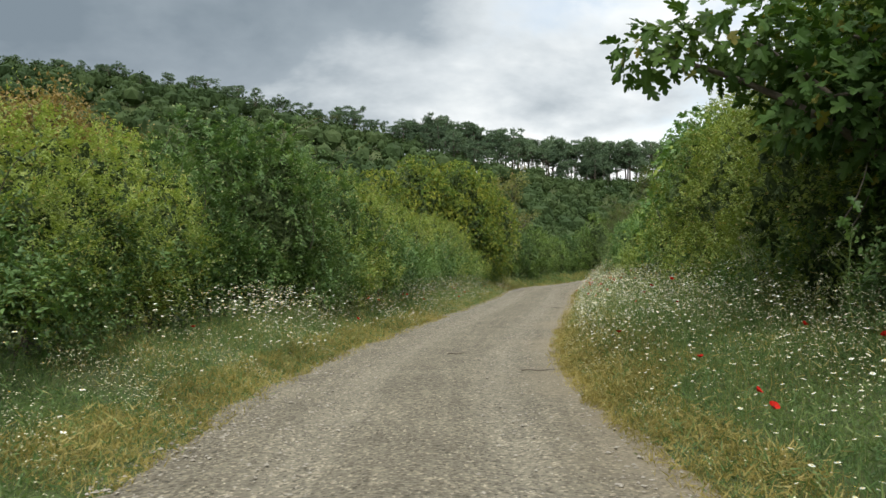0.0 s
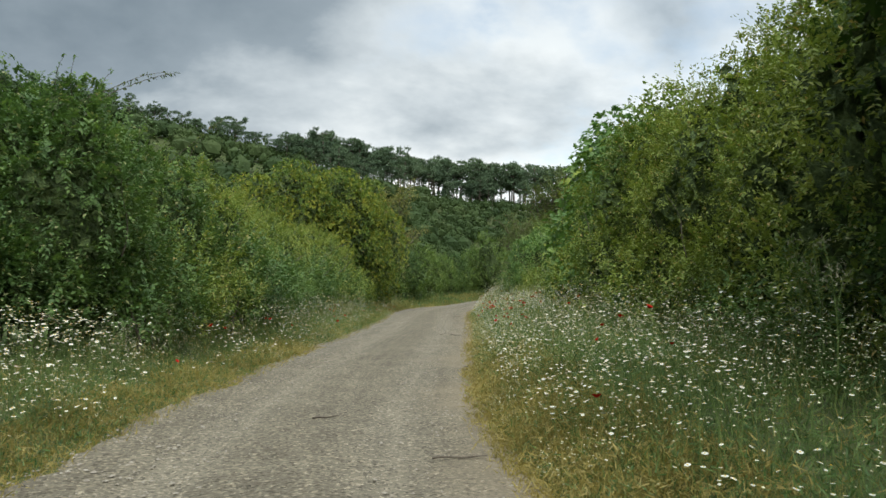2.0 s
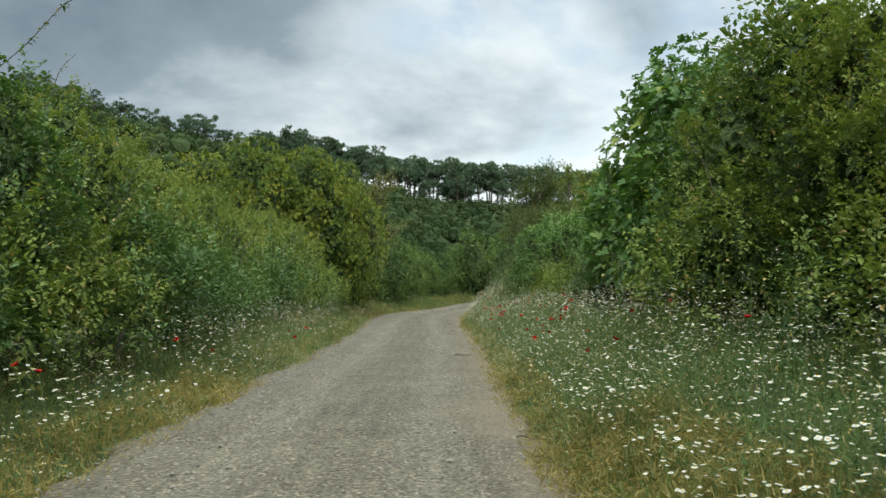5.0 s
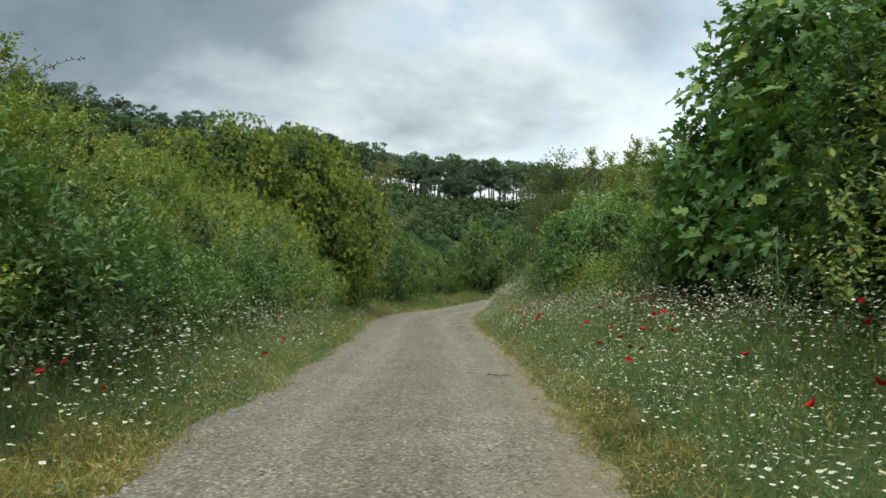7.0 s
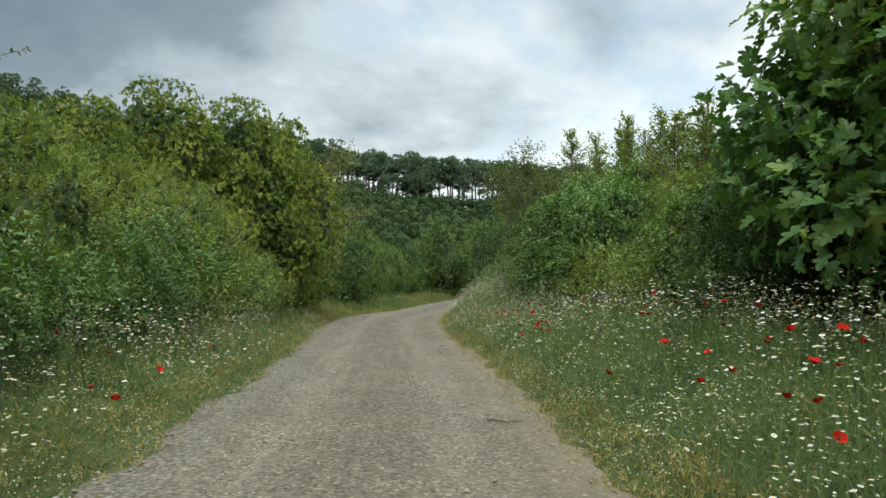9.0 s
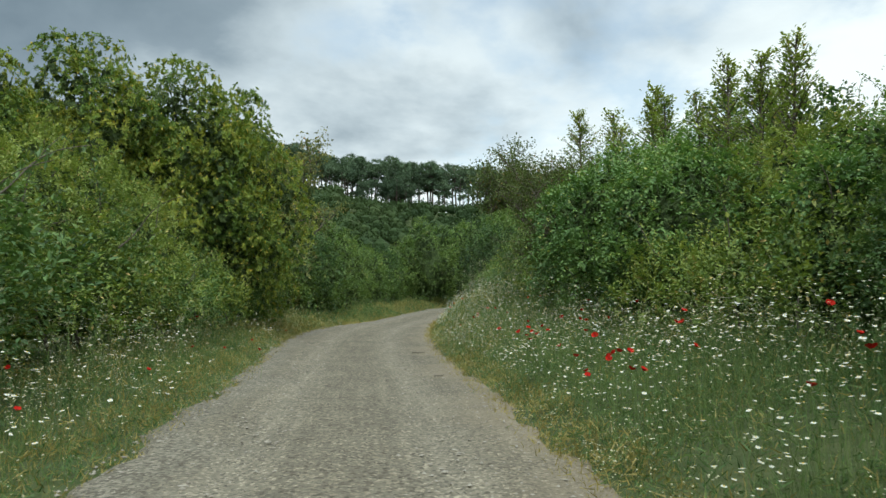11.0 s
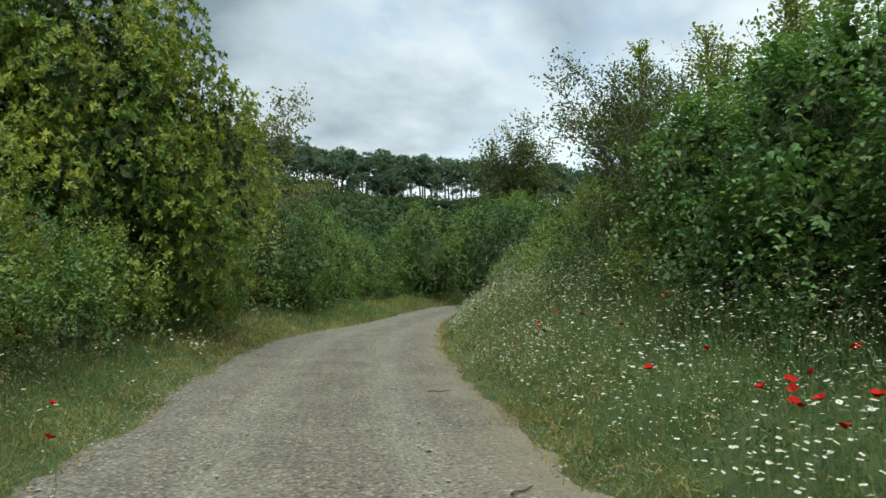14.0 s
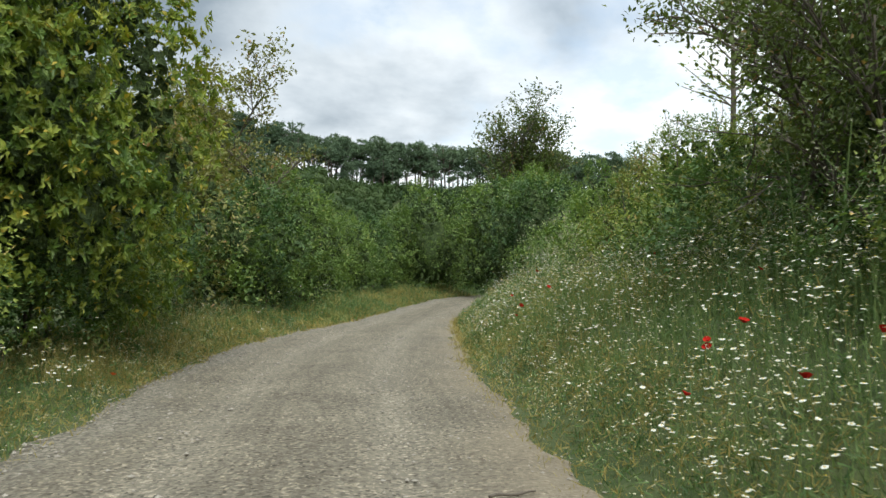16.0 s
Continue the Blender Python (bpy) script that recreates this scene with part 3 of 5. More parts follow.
def stem_mesh(name, seed, h):
    rng = np.random.default_rng(seed)
    t = np.linspace(0, 1, 7)
    lean = rng.normal(size=2) * 0.12
    path = np.stack([lean[0] * t * h * 0.4 + 0.06 * np.sin(t * 5), lean[1] * t * h * 0.4 + 0.06 * np.cos(t * 4), t * h * 0.5 - 0.1], 1)
    v, f = tube(path, 0.035 * (1 - 0.8 * t) + 0.005, 5)
    return mesh_np(name, v, f, [M_BARK], smooth=True)


def sprig_mesh(name, seed, mat, length, size, n):
    """A long thin shoot that stands out of a bush, with small leaves."""
    rng = np.random.default_rng(seed)
    t = np.linspace(0, 1, 9)
    path = np.stack([0.25 * length * t ** 2 + 0.03 * np.sin(t * 7), 0.05 * np.sin(t * 5), length * t], 1)
    v1, f1 = tube(path, 0.009 * (1 - 0.85 * t) + 0.0015, 4)
    tt = rng.uniform(0.1, 1, n)
    p = np.stack([np.interp(tt, t, path[:, k]) for k in range(3)], 1) + rng.normal(size=(n, 3)) * 0.02
    d = rng.normal(size=(n, 3)) + np.array([0, 0, 0.4])
    v2, f2 = leaves(rng, p, d, rng.normal(size=(n, 3)) + np.array([0, 0, 1.0]), size * rng.uniform(0.6, 1.2, n), 0.5)
    vv, ff = join([(v1, f1), (v2, f2)])
    return mesh_np(name, vv, ff, [M_BARK, mat], index=np.r_[np.zeros(len(f1), int), np.ones(len(f2), int)])


KINDS = {}


def shrub_kind(kind, seeds, **kw):
    made = []
    for s in seeds:
        fol, lobes = foliage_mesh(kind + "_leaves", s, **kw)
        made.append((fol, core_mesh(kind + "_inside", lobes, s), stem_mesh(kind + "_stem", s, kw["h"]), sprig_mesh(kind + "_sprig", s, kw["mat"], 0.9, kw["size"] * 0.8, 26)))
    KINDS[kind] = made, kw["h"]


shrub_kind("elm", (11, 12, 5, 8), mat=M_ELM, r=1.75, h=3.6, shoots=940, per=17, length=0.24, size=0.072, wide=0.52)
shrub_kind("tall_elm", (14, 15, 16), mat=M_ELM, r=2.1, h=4.8, shoots=1350, per=19, length=0.26, size=0.074, wide=0.52, n_lobes=22, inner=4500)
shrub_kind("pale_elm", (17, 18), mat=M_PALE, r=1.75, h=3.4, shoots=940, per=17, length=0.26, size=0.072, wide=0.52, rise=0.1, droop=0.4)
shrub_kind("bramble", (21, 22, 25), mat=M_BRAMBLE, r=1.75, h=3.4, shoots=820, per=18, length=0.24, size=0.082, wide=0.62, rise=0.05, droop=0.5)
shrub_kind("hazel", (29, 27, 28), mat=M_HAZEL, r=1.75, h=3.2, shoots=820, per=13, length=0.30, size=0.086, wide=0.72, rise=-0.15, droop=0.3, rounded=True, inner=1500)
shrub_kind("ivy", (31, 32, 33), mat=M_IVY, r=2.3, h=6.6, shoots=2900, per=11, length=0.22, size=0.110, wide=0.48, rise=0.05, droop=0.5, n_lobes=34, rosette=True, inner=5000)
shrub_kind("thorn", (35, 36), mat=M_THIN, r=1.75, h=3.4, shoots=620, per=15, length=0.30, size=0.058, wide=0.55, rise=0.3, droop=0.1, inner=2600)
shrub_kind("far_elm", (41, 42), mat=M_FRESH, r=1.9, h=3.8, shoots=600, per=9, length=0.30, size=0.105, wide=0.65, inner=700)
shrub_kind("far_bramble", (51, 52), mat=M_DARK, r=1.9, h=3.6, shoots=520, per=9, length=0.30, size=0.115, wide=0.7, inner=700)
shrub_kind("far_brown", (61,), mat=M_BROWN, r=1.9, h=3.6, shoots=420, per=9, length=0.34, size=0.13, wide=0.6, inner=700)

LABELS = {
    "tall_elm": "tall yellow-green small-leaved hedge shrub beside the track",
    "pale_elm": "pale yellow-green hedge shrub with arching leafy sprays",
    "elm": "dense yellow-green small-leaved hedge shrub beside the track",
    "bramble": "dark green bramble thicket with arching shoots beside the track",
    "hazel": "broad-leaved green shrub with tiers of large leaves beside the track",
    "thorn": "straggly brownish green thorn bush on the verge bank",
    "ivy": "tall tree smothered in yellow-green ivy with hanging rosettes",
    "far_elm": "bright green leafy shrub at the bend of the track",
    "far_bramble": "dark green leafy shrub in the hedge behind",
    "far_brown": "brownish green shrub with turning leaves in the hedge",
}
shrub_rng = random.Random(5)


def shrub(kind, x, y, h, face, wide=1.0, sprigs=2):
    """One bush, its front turned to face (degrees from +x)."""
    wide *= 0.84
    made, h0 = KINDS[kind]
    fol, core, stem, sprig = made[shrub_rng.randrange(len(made))]
    ob = new("ivy_tree" if kind == "ivy" else "shrub")
    s = h / h0
    ob.matrix_basis = Matrix.Translation((x, y, float(ground_height(x, y)) - 0.04)) @ Matrix.Rotation(radians(face + shrub_rng.uniform(-25, 25)), 4, "Z") @ Matrix.Diagonal((s * wide, s * wide, s, 1))
    put("foliage", fol, ob)
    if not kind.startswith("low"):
        put("inner_shade_fill", core, ob, "added filler of inner leaves, the bush's inside shade put into its dark colour")
    for k in range(1 if kind.startswith("low") else 3):
        st = put("stem", stem, ob)
        st.matrix_basis = Matrix.Translation((shrub_rng.uniform(-0.45, 0.1), shrub_rng.uniform(-0.4, 0.4), 0)) @ Matrix.Rotation(shrub_rng.uniform(0, 6.28), 4, "Z")
    for k in range(sprigs):
        sp = put("shoot", sprig, ob)
        an = shrub_rng.uniform(-2, 2)
        rr = shrub_rng.uniform(0.1, 0.75)
        sp.matrix_basis = Matrix.Translation((math.cos(an) * rr, math.sin(an) * rr, h0 * (0.97 - 0.25 * rr))) @ Matrix.Rotation(an, 4, "Z") @ Matrix.Rotation(radians(shrub_rng.uniform(0, 45)), 4, "Y")
    return tagged(ob, LABELS[kind], "tree" if kind == "ivy" else "shrub", "ivy trees" if kind == "ivy" else "hedge shrubs")


# west hedge (its front looks east and back along the track)
WEST = [
    ("bramble", -5.6, 6.0, 3.0), ("pale_elm", -5.4, 8.4, 3.0), ("pale_elm", -5.3, 10.6, 3.1), ("pale_elm", -5.4, 12.8, 3.2), ("bramble", -5.4, 14.7, 3.4),
    ("bramble", -3.9, 16.7, 3.9), ("bramble", -4.7, 17.6, 4.3), ("bramble", -3.7, 19.9, 3.9), ("elm", -3.1, 22.6, 3.7),
    ("elm", -2.8, 25.0, 3.4), ("elm", -2.8, 27.2, 3.6), ("elm", -2.5, 29.6, 3.4), ("elm", -2.0, 32.0, 3.4),
    ("elm", -1.4, 34.4, 3.4), ("elm", -0.8, 36.8, 3.4), ("elm", -0.3, 39.2, 3.3), ("elm", 0.2, 41.6, 3.2),
    ("ivy", -3.4, 43.8, 6.0), ("ivy", -1.4, 45.6, 7.0), ("ivy", 0.7, 46.6, 6.8), ("ivy", 2.1, 48.0, 6.5),
]
for kind, x, y, h in WEST:
    shrub(kind, x, y, h, -30)
for kind, x, y, h in [("far_bramble", 2.4, 53.2, 3.6), ("far_brown", 3.0, 56.0, 4.2), ("far_bramble", 5.0, 59.0, 3.6), ("far_elm", 6.2, 62.0, 3.9), ("far_elm", 7.2, 65.0, 3.8), ("far_elm", 9.2, 69.5, 3.4), ("far_bramble", 10.8, 74, 3.6), ("far_elm", 13.0, 78, 4.0), ("far_elm", 16.5, 82, 4.4), ("far_bramble", 20, 86, 4.6), ("far_elm", 24, 90, 5.0)]:
    shrub(kind, x, y, h, -40)

shrub_kind("low_far", (75, 76), mat=M_FRESH, r=1.0, h=1.4, shoots=110, per=9, length=0.3, size=0.10, wide=0.6, n_lobes=7, inner=160)
LABELS["low_far"] = "low bright green undergrowth beside the bend of the track"
shrub_kind("low_bramble", (71, 72), mat=M_BRAMBLE, r=1.0, h=1.4, shoots=190, per=13, length=0.3, size=0.075, wide=0.6, n_lobes=8, inner=250)
shrub_kind("low_elm", (73, 74), mat=M_ELM, r=1.0, h=1.5, shoots=200, per=13, length=0.34, size=0.07, n_lobes=8, inner=250)
LABELS["low_bramble"] = "low dark bramble at the foot of the hedge"
LABELS["low_elm"] = "low bright green undergrowth at the foot of the hedge"
skirt_rng = random.Random(21)
FOOT_Y, FOOT_X = [5, 11, 14.6, 16.3, 19.5, 26, 35, 42, 46, 53], [-3.6, -4.0, -4.2, -2.5, -1.8, -0.9, 0.4, 1.7, 2.4, 3.6]
y = 6.0
while y < 54:
    shrub(skirt_rng.choice(("low_bramble", "low_bramble", "low_elm")), float(np.interp(y, FOOT_Y, FOOT_X)) - skirt_rng.uniform(0.35, 0.8), y, skirt_rng.uniform(1.1, 2.2), -30, sprigs=1)
    y += skirt_rng.uniform(1.0, 1.5)
FOOT_EY, FOOT_EX = [5, 9, 16, 20, 23, 28, 36, 39, 44, 50], [3.9, 4.3, 4.7, 5.1, 5.4, 7.0, 7.7, 8.3, 9.2, 11.5]
y = 7.0
while y < 52:
    if not 20.5 < y < 27.5:
        shrub(skirt_rng.choice(("low_bramble", "low_bramble", "low_elm")), float(np.interp(y, FOOT_EY, FOOT_EX)) + skirt_rng.uniform(0.35, 0.8), y, skirt_rng.uniform(0.9, 1.8), 215, sprigs=1)
    y += skirt_rng.uniform(1.4, 2.2)

for k in range(20):
    y = 53.5 + 1.7 * k
    shrub("low_far", float(left_edge(y)) - skirt_rng.uniform(2.0, 3.2) - 0.04 * (y - 53), y, skirt_rng.uniform(1.5, 2.6), -35, sprigs=0)
    shrub("low_far", float(right_edge(y)) + skirt_rng.uniform(2.6, 3.8), y, skirt_rng.uniform(1.2, 2.2), 220, sprigs=0)

for k in range(5):
    shrub("far_elm" if k % 3 else "far_bramble", -5.6 + skirt_rng.uniform(-0.4, 0.4), 3.4 - 3.4 * k, skirt_rng.uniform(3.0, 3.8), -10)
    shrub("far_bramble" if k % 3 else "far_elm", 6.0 + skirt_rng.uniform(-0.4, 0.4), 4.0 - 3.4 * k, skirt_rng.uniform(3.2, 4.2), 190)

# east hedge
EAST = [
    ("bramble", 5.9, 7.0, 3.6), ("tall_elm", 5.7, 9.7, 5.0), ("tall_elm", 6.6, 12.8, 4.7), ("tall_elm", 6.7, 15.6, 4.6), ("tall_elm", 7.4, 17.9, 4.6),
    ("elm", 6.9, 19.4, 4.3), ("bramble", 8.0, 21.8, 4.6), ("bramble", 8.2, 28.6, 2.5), ("hazel", 9.0, 30.8, 2.6), ("elm", 9.9, 32.6, 3.1), ("hazel", 9.0, 34.6, 2.8),
    ("hazel", 9.4, 37.0, 3.2), ("hazel", 11.4, 37.8, 3.7), ("hazel", 9.9, 39.4, 3.2), ("thorn", 11.2, 42.2, 3.7), ("elm", 11.9, 47.4, 2.7),
]
for kind, x, y, h in EAST:
    shrub(kind, x, y, h, 215)
for kind, x, y, h in [("far_elm", 12.8, 48.5, 2.8), ("far_brown", 14.2, 53, 3.0), ("far_elm", 15.0, 57, 3.2), ("far_bramble", 15.2, 63, 3.6), ("far_elm", 17.8, 68, 4.4), ("far_elm", 18.5, 74, 6.2), ("far_bramble", 22, 79, 6.8), ("far_elm", 15.4, 78, 5.4), ("far_elm", 26, 84, 6.0), ("far_elm", 18, 60, 4.2), ("far_elm", 8.7, 10.6, 5.3), ("far_elm", 8.9, 13.8, 5.4), ("far_elm", 9.0, 17.2, 5.0), ("far_elm", 8.9, 20.4, 5.7), ("far_elm", 9.9, 22.8, 4.9), ("far_bramble", 10.6, 25.6, 3.6), ("far_bramble", 9.8, 27.6, 3.0), ("far_elm", 12.8, 34, 4.2), ("far_bramble", 13.2, 37.6, 4.6), ("far_elm", 13.9, 40.8, 4.6), ("far_elm", 14.5, 44, 4.6), ("far_elm", 14.6, 47.0, 4.4), ("far_brown", 13.2, 45.0, 3.6)]:
    shrub(kind, x, y, h, 225)

shrub("elm", 9.3, 26.3, 5.7, 225, wide=0.7)
shrub("elm", 10.0, 29.2, 5.6, 225, wide=0.5)


# ---- trees ----
def branch_tree(seed, h, spread, levels=3, kids=5, trunk=0.09, up=0.55, start=0.35):
    """Limbs that fork: a list of (path, radii) with the trunk first, and the tips with their ways."""
    rng = np.random.default_rng(seed)
    limbs, tips = [], []

    def grow(base, way, length, rad, level):
        t = np.linspace(0, 1, 7)
        bend = rng.normal(size=3) * 0.18
        path = base + way * (t * length)[:, None] + (bend * length)[None] * (t ** 2)[:, None] * 0.6
        path[:, 2] += 0.05 * length * np.sin(t * 4)
        limbs.append((path, rad * (1 - 0.72 * t) + 0.002, level))
        if level == levels:
            for q in (0.45, 0.7, 0.85, 1.0):
                k = min(6, int(q * 6))
                tips.append((path[k], unit(path[k] - path[k - 1])))
            return
        for k in range(kids + (1 if level == 0 else 0)):
            q = start + (1 - start) * (k + rng.random()) / (kids + 1) if level == 0 else rng.uniform(0.25, 1.0)
            i0 = min(6, int(q * 6))
            an = rng.uniform(0, 2 * np.pi)
            out = np.array([math.cos(an), math.sin(an), 0])
            w2 = unit(way * rng.uniform(0.3, 0.9) + out * spread + np.array([0, 0, up * rng.uniform(0.4, 1.2)]))
            grow(path[i0], w2, length * rng.uniform(0.42, 0.66), rad * (1 - 0.7 * q) * 0.75 + 0.003, level + 1)

    grow(np.zeros(3), unit(np.array([rng.normal() * 0.08, rng.normal() * 0.08, 1.0])), h * 0.72, trunk, 0)
    return limbs, tips


def open_tree(name, x, y, h, seed, mat, label, per_tip, size, spread=0.8, kids=5, levels=3, jitter=0.22, trunk=0.09, wide=0.55, up=0.55, start=0.35, whips=0):
    """A tree that one can see through: trunk, limbs, twigs and small bunches of leaves at their ends."""
    rng = np.random.default_rng(seed)
    limbs, tips = branch_tree(seed, h, spread, levels, kids, trunk, up, start)
    top = max(p[0][:, 2].max() for p in limbs)
    k = h / top
    ob = new(name)
    ob.matrix_basis = Matrix.Translation((x, y, float(ground_height(x, y)) - 0.06)) @ Matrix.Scale(k, 4)
    twigs = []
    for path, rad, level in limbs:
        if level == 0:
            put("trunk", mesh_np("trunk", *tube(path, rad, 8), [M_BARK], smooth=True), ob)
        elif level == 1:
            put("limb", mesh_np("limb", *tube(path, rad, 6), [M_BARK], smooth=True), ob)
        else:
            twigs.append(tube(path, np.maximum(rad, 0.004), 4))
    if twigs:
        put("twig_work", mesh_np("twigs", *join(twigs), [M_BARK], smooth=True), ob)
    for w in range(whips):
        path, rad, level = limbs[rng.integers(1, min(len(limbs), 8))]
        b0 = path[rng.integers(2, 6)]
        way = unit(np.array([-0.9, -0.35 + 0.4 * rng.normal(), 0.25 + 0.3 * rng.normal()]))
        q = np.linspace(0, 1, 9)
        ln = h * rng.uniform(0.3, 0.62)
        main = b0 + way * (q * ln)[:, None] + np.array([0, 0, -0.12 * ln]) * (q ** 2)[:, None] + rng.normal(size=3) * 0.06 * np.sin(q * 5)[:, None]
        pieces = [tube(main, 0.010 * (1 - 0.75 * q) + 0.003, 4)]
        for j in range(7):
            c0 = main[rng.integers(2, 9)]
            w2 = unit(way + rng.normal(size=3) * 0.6) * ln * rng.uniform(0.12, 0.3)
            pieces.append(tube(c0 + w2 * np.linspace(0, 1, 4)[:, None], [0.005, 0.004, 0.003, 0.002], 3))
        put("bare_branch", mesh_np("bare_branch", *join(pieces), [M_BARK], smooth=True), ob, "long bare grey twig")
    tp = np.array([t[0] for t in tips])
    tw = np.array([t[1] for t in tips])
    n = len(tp)
    pos = tp[:, None] + rng.normal(size=(n, per_tip, 3)) * jitter
    ax = tw[:, None] * 0.4 + rng.normal(size=(n, per_tip, 3)) + np.array([0, 0, -0.15])
    nr = rng.normal(size=(n, per_tip, 3)) * 0.6 + np.array([0, 0, 1.0])
    v, f = leaves(rng, pos.reshape(-1, 3), ax.reshape(-1, 3), nr.reshape(-1, 3), size * rng.uniform(0.6, 1.25, n * per_tip), wide)
    put("crown", mesh_np("crown", v, f, [mat]), ob)
    return tagged(ob, label, "tree")


def lobed_tree(name, x, y, seed, lobes, count, size, label, droop, limbs_to, mat):
    """A tree with large lobed leaves: limbs to its lobes, leaves over their skins."""
    rng = np.random.default_rng(seed)
    ob = new(name)
    ob.matrix_basis = Matrix.Translation((x, y, float(ground_height(x, y)) - 0.06))
    lobes = np.array(lobes, float)
    t = np.linspace(0, 1, 8)
    put("trunk", mesh_np("trunk", *tube(np.stack([0.15 * np.sin(t * 3), 0.1 * np.sin(t * 4), t * limbs_to], 1), 0.13 - 0.06 * t, 8), [M_BARK], smooth=True), ob)
    for lb in lobes:
        b0 = np.array([0.05, 0.0, limbs_to * rng.uniform(0.4, 1.0)])
        path = b0 + (lb[:3] - b0) * t[:, None] + np.array([0, 0, 0.25]) * np.sin(t * 3.1)[:, None]
        put("limb", mesh_np("limb", *tube(path, 0.06 * (1 - 0.8 * t) + 0.006, 6), [M_BARK], smooth=True), ob)
    area = lobes[:, 3] * lobes[:, 5]
    pick = rng.choice(len(lobes), count, p=area / area.sum())
    w = unit(rng.normal(size=(count, 3)))
    p = lobes[pick, :3] + w * lobes[pick, 3:] * (rng.random((count, 1)) ** 0.35)
    d = w * 0.8 + rng.normal(size=(count, 3)) * 0.6 + np.array([0, 0, -droop])
    nr = w * 0.7 + rng.normal(size=(count, 3)) * 0.35 + np.array([0, 0, 0.8])
    v, f = lobed_leaves(rng, p, d, nr, size * rng.uniform(0.55, 1.2, count))
    put("crown", mesh_np("crown", v, f, [mat]), ob)
    return tagged(ob, label, "tree")


lobed_tree("fig_tree", 8.8, 25.4, 71, [(0.2, 0.0, 3.9, 1.3, 1.5, 1.2), (0.9, -1.2, 3.8, 1.5, 1.4, 1.3), (0.4, 1.8, 3.5, 1.5, 1.5, 1.4), (-1.6, -1.2, 2.6, 1.0, 1.2, 1.0), (-0.6, -2.0, 2.8, 1.3, 1.2, 1.2), (-1.2, 1.4, 2.3, 1.1, 1.3, 1.0), (-2.0, -1.9, 1.5, 0.9, 1.0, 0.7), (-0.2, -2.6, 1.8, 1.2, 1.0, 0.9), (-1.8, 0.4, 1.6, 0.9, 1.1, 0.8), (0.2, 3.0, 2.7, 1.3, 1.2, 1.3), (-1.0, -0.5, 4.3, 1.2, 1.3, 1.1), (-0.3, 0.5, 5.1, 1.3, 1.4, 1.0), (-1.0, 1.7, 3.9, 0.9, 1.0, 0.9), (-0.8, 1.3, 4.7, 0.8, 0.9, 0.7), (-1.3, 2.2, 2.9, 0.8, 0.9, 0.8)], 6000, 0.21, "big fig tree with broad lobed dark green leaves over the verge", 0.5, 2.4, M_FIG)
# The lobes at y -2.3 and -3.9 are unseen, added to shade the verge.
lobed_tree("maple_tree", 5.0, 7.6, 72, [(-0.8, 0.6, 3.2, 1.2, 1.2, 0.95), (-1.9, 0.7, 3.25, 0.75, 0.8, 0.6), (-2.75, 0.9, 3.1, 0.5, 0.6, 0.35), (0.3, -0.4, 2.7, 1.5, 1.5, 1.3), (-1.2, 0.2, 2.5, 0.8, 0.9, 0.55), (0.4, 1.2, 3.4, 1.4, 1.4, 1.1), (-0.2, 0.2, 2.2, 1.0, 1.1, 0.8), (-0.4, -2.3, 3.6, 1.5, 1.4, 0.9), (-1.2, -3.9, 3.7, 1.5, 1.4, 0.8), (0.6, -0.2, 1.6, 1.2, 1.4, 0.9), (0.3, 0.9, 2.2, 1.1, 1.0, 1.0), (0.5, 2.6, 3.4, 1.3, 1.3, 1.1)], 7200, 0.17, "overhanging tree with lobed green leaves beside the track, its unseen rear lobes added for shade", 0.6, 2.3, M_MAPLE_SHADED)

open_tree("twiggy_tree", 9.4, 41.5, 3.7, 81, M_THIN, "straggly thin-leaved tree with long bare twigs on the verge bank", 10, 0.065, spread=0.6, kids=5, jitter=0.09, start=0.25, trunk=0.04)
open_tree("twiggy_tree", 10.7, 43.9, 4.4, 88, M_THIN, "straggly thin-leaved tree with long bare twigs on the verge bank", 9, 0.075, spread=1.3, kids=6, jitter=0.11, start=0.2, trunk=0.06, whips=12)
open_tree("bare_tree", 22.6, 87.0, 13.0, 82, M_THIN, "tall half-bare tree rising behind the bend", 7, 0.26, spread=1.0, kids=8, jitter=0.28, up=1.1, trunk=0.26)
open_tree("walnut_tree", 5.3, 65.8, 8.6, 83, M_BROWN, "slender tree with brownish young leaves behind the hedge", 15, 0.16, spread=0.9, kids=5, jitter=0.17, trunk=0.15, up=0.4)
open_tree("young_tree", 4.6, 61.5, 6.0, 84, M_BROWN, "young tree with brownish green leaves behind the hedge", 14, 0.17, spread=0.7, kids=5, jitter=0.22)
M_RUSSET = leaf_material("russet_leaf", (0.13, 0.10, 0.035), (0.23, 0.16, 0.06), (0.32, 0.22, 0.09), (0.20, 0.20, 0.07))
open_tree("russet_tree", -9.6, 19.6, 5.3, 85, M_RUSSET, "small tree with russet young leaves behind the hedge", 20, 0.12, spread=0.9, kids=6, jitter=0.24)


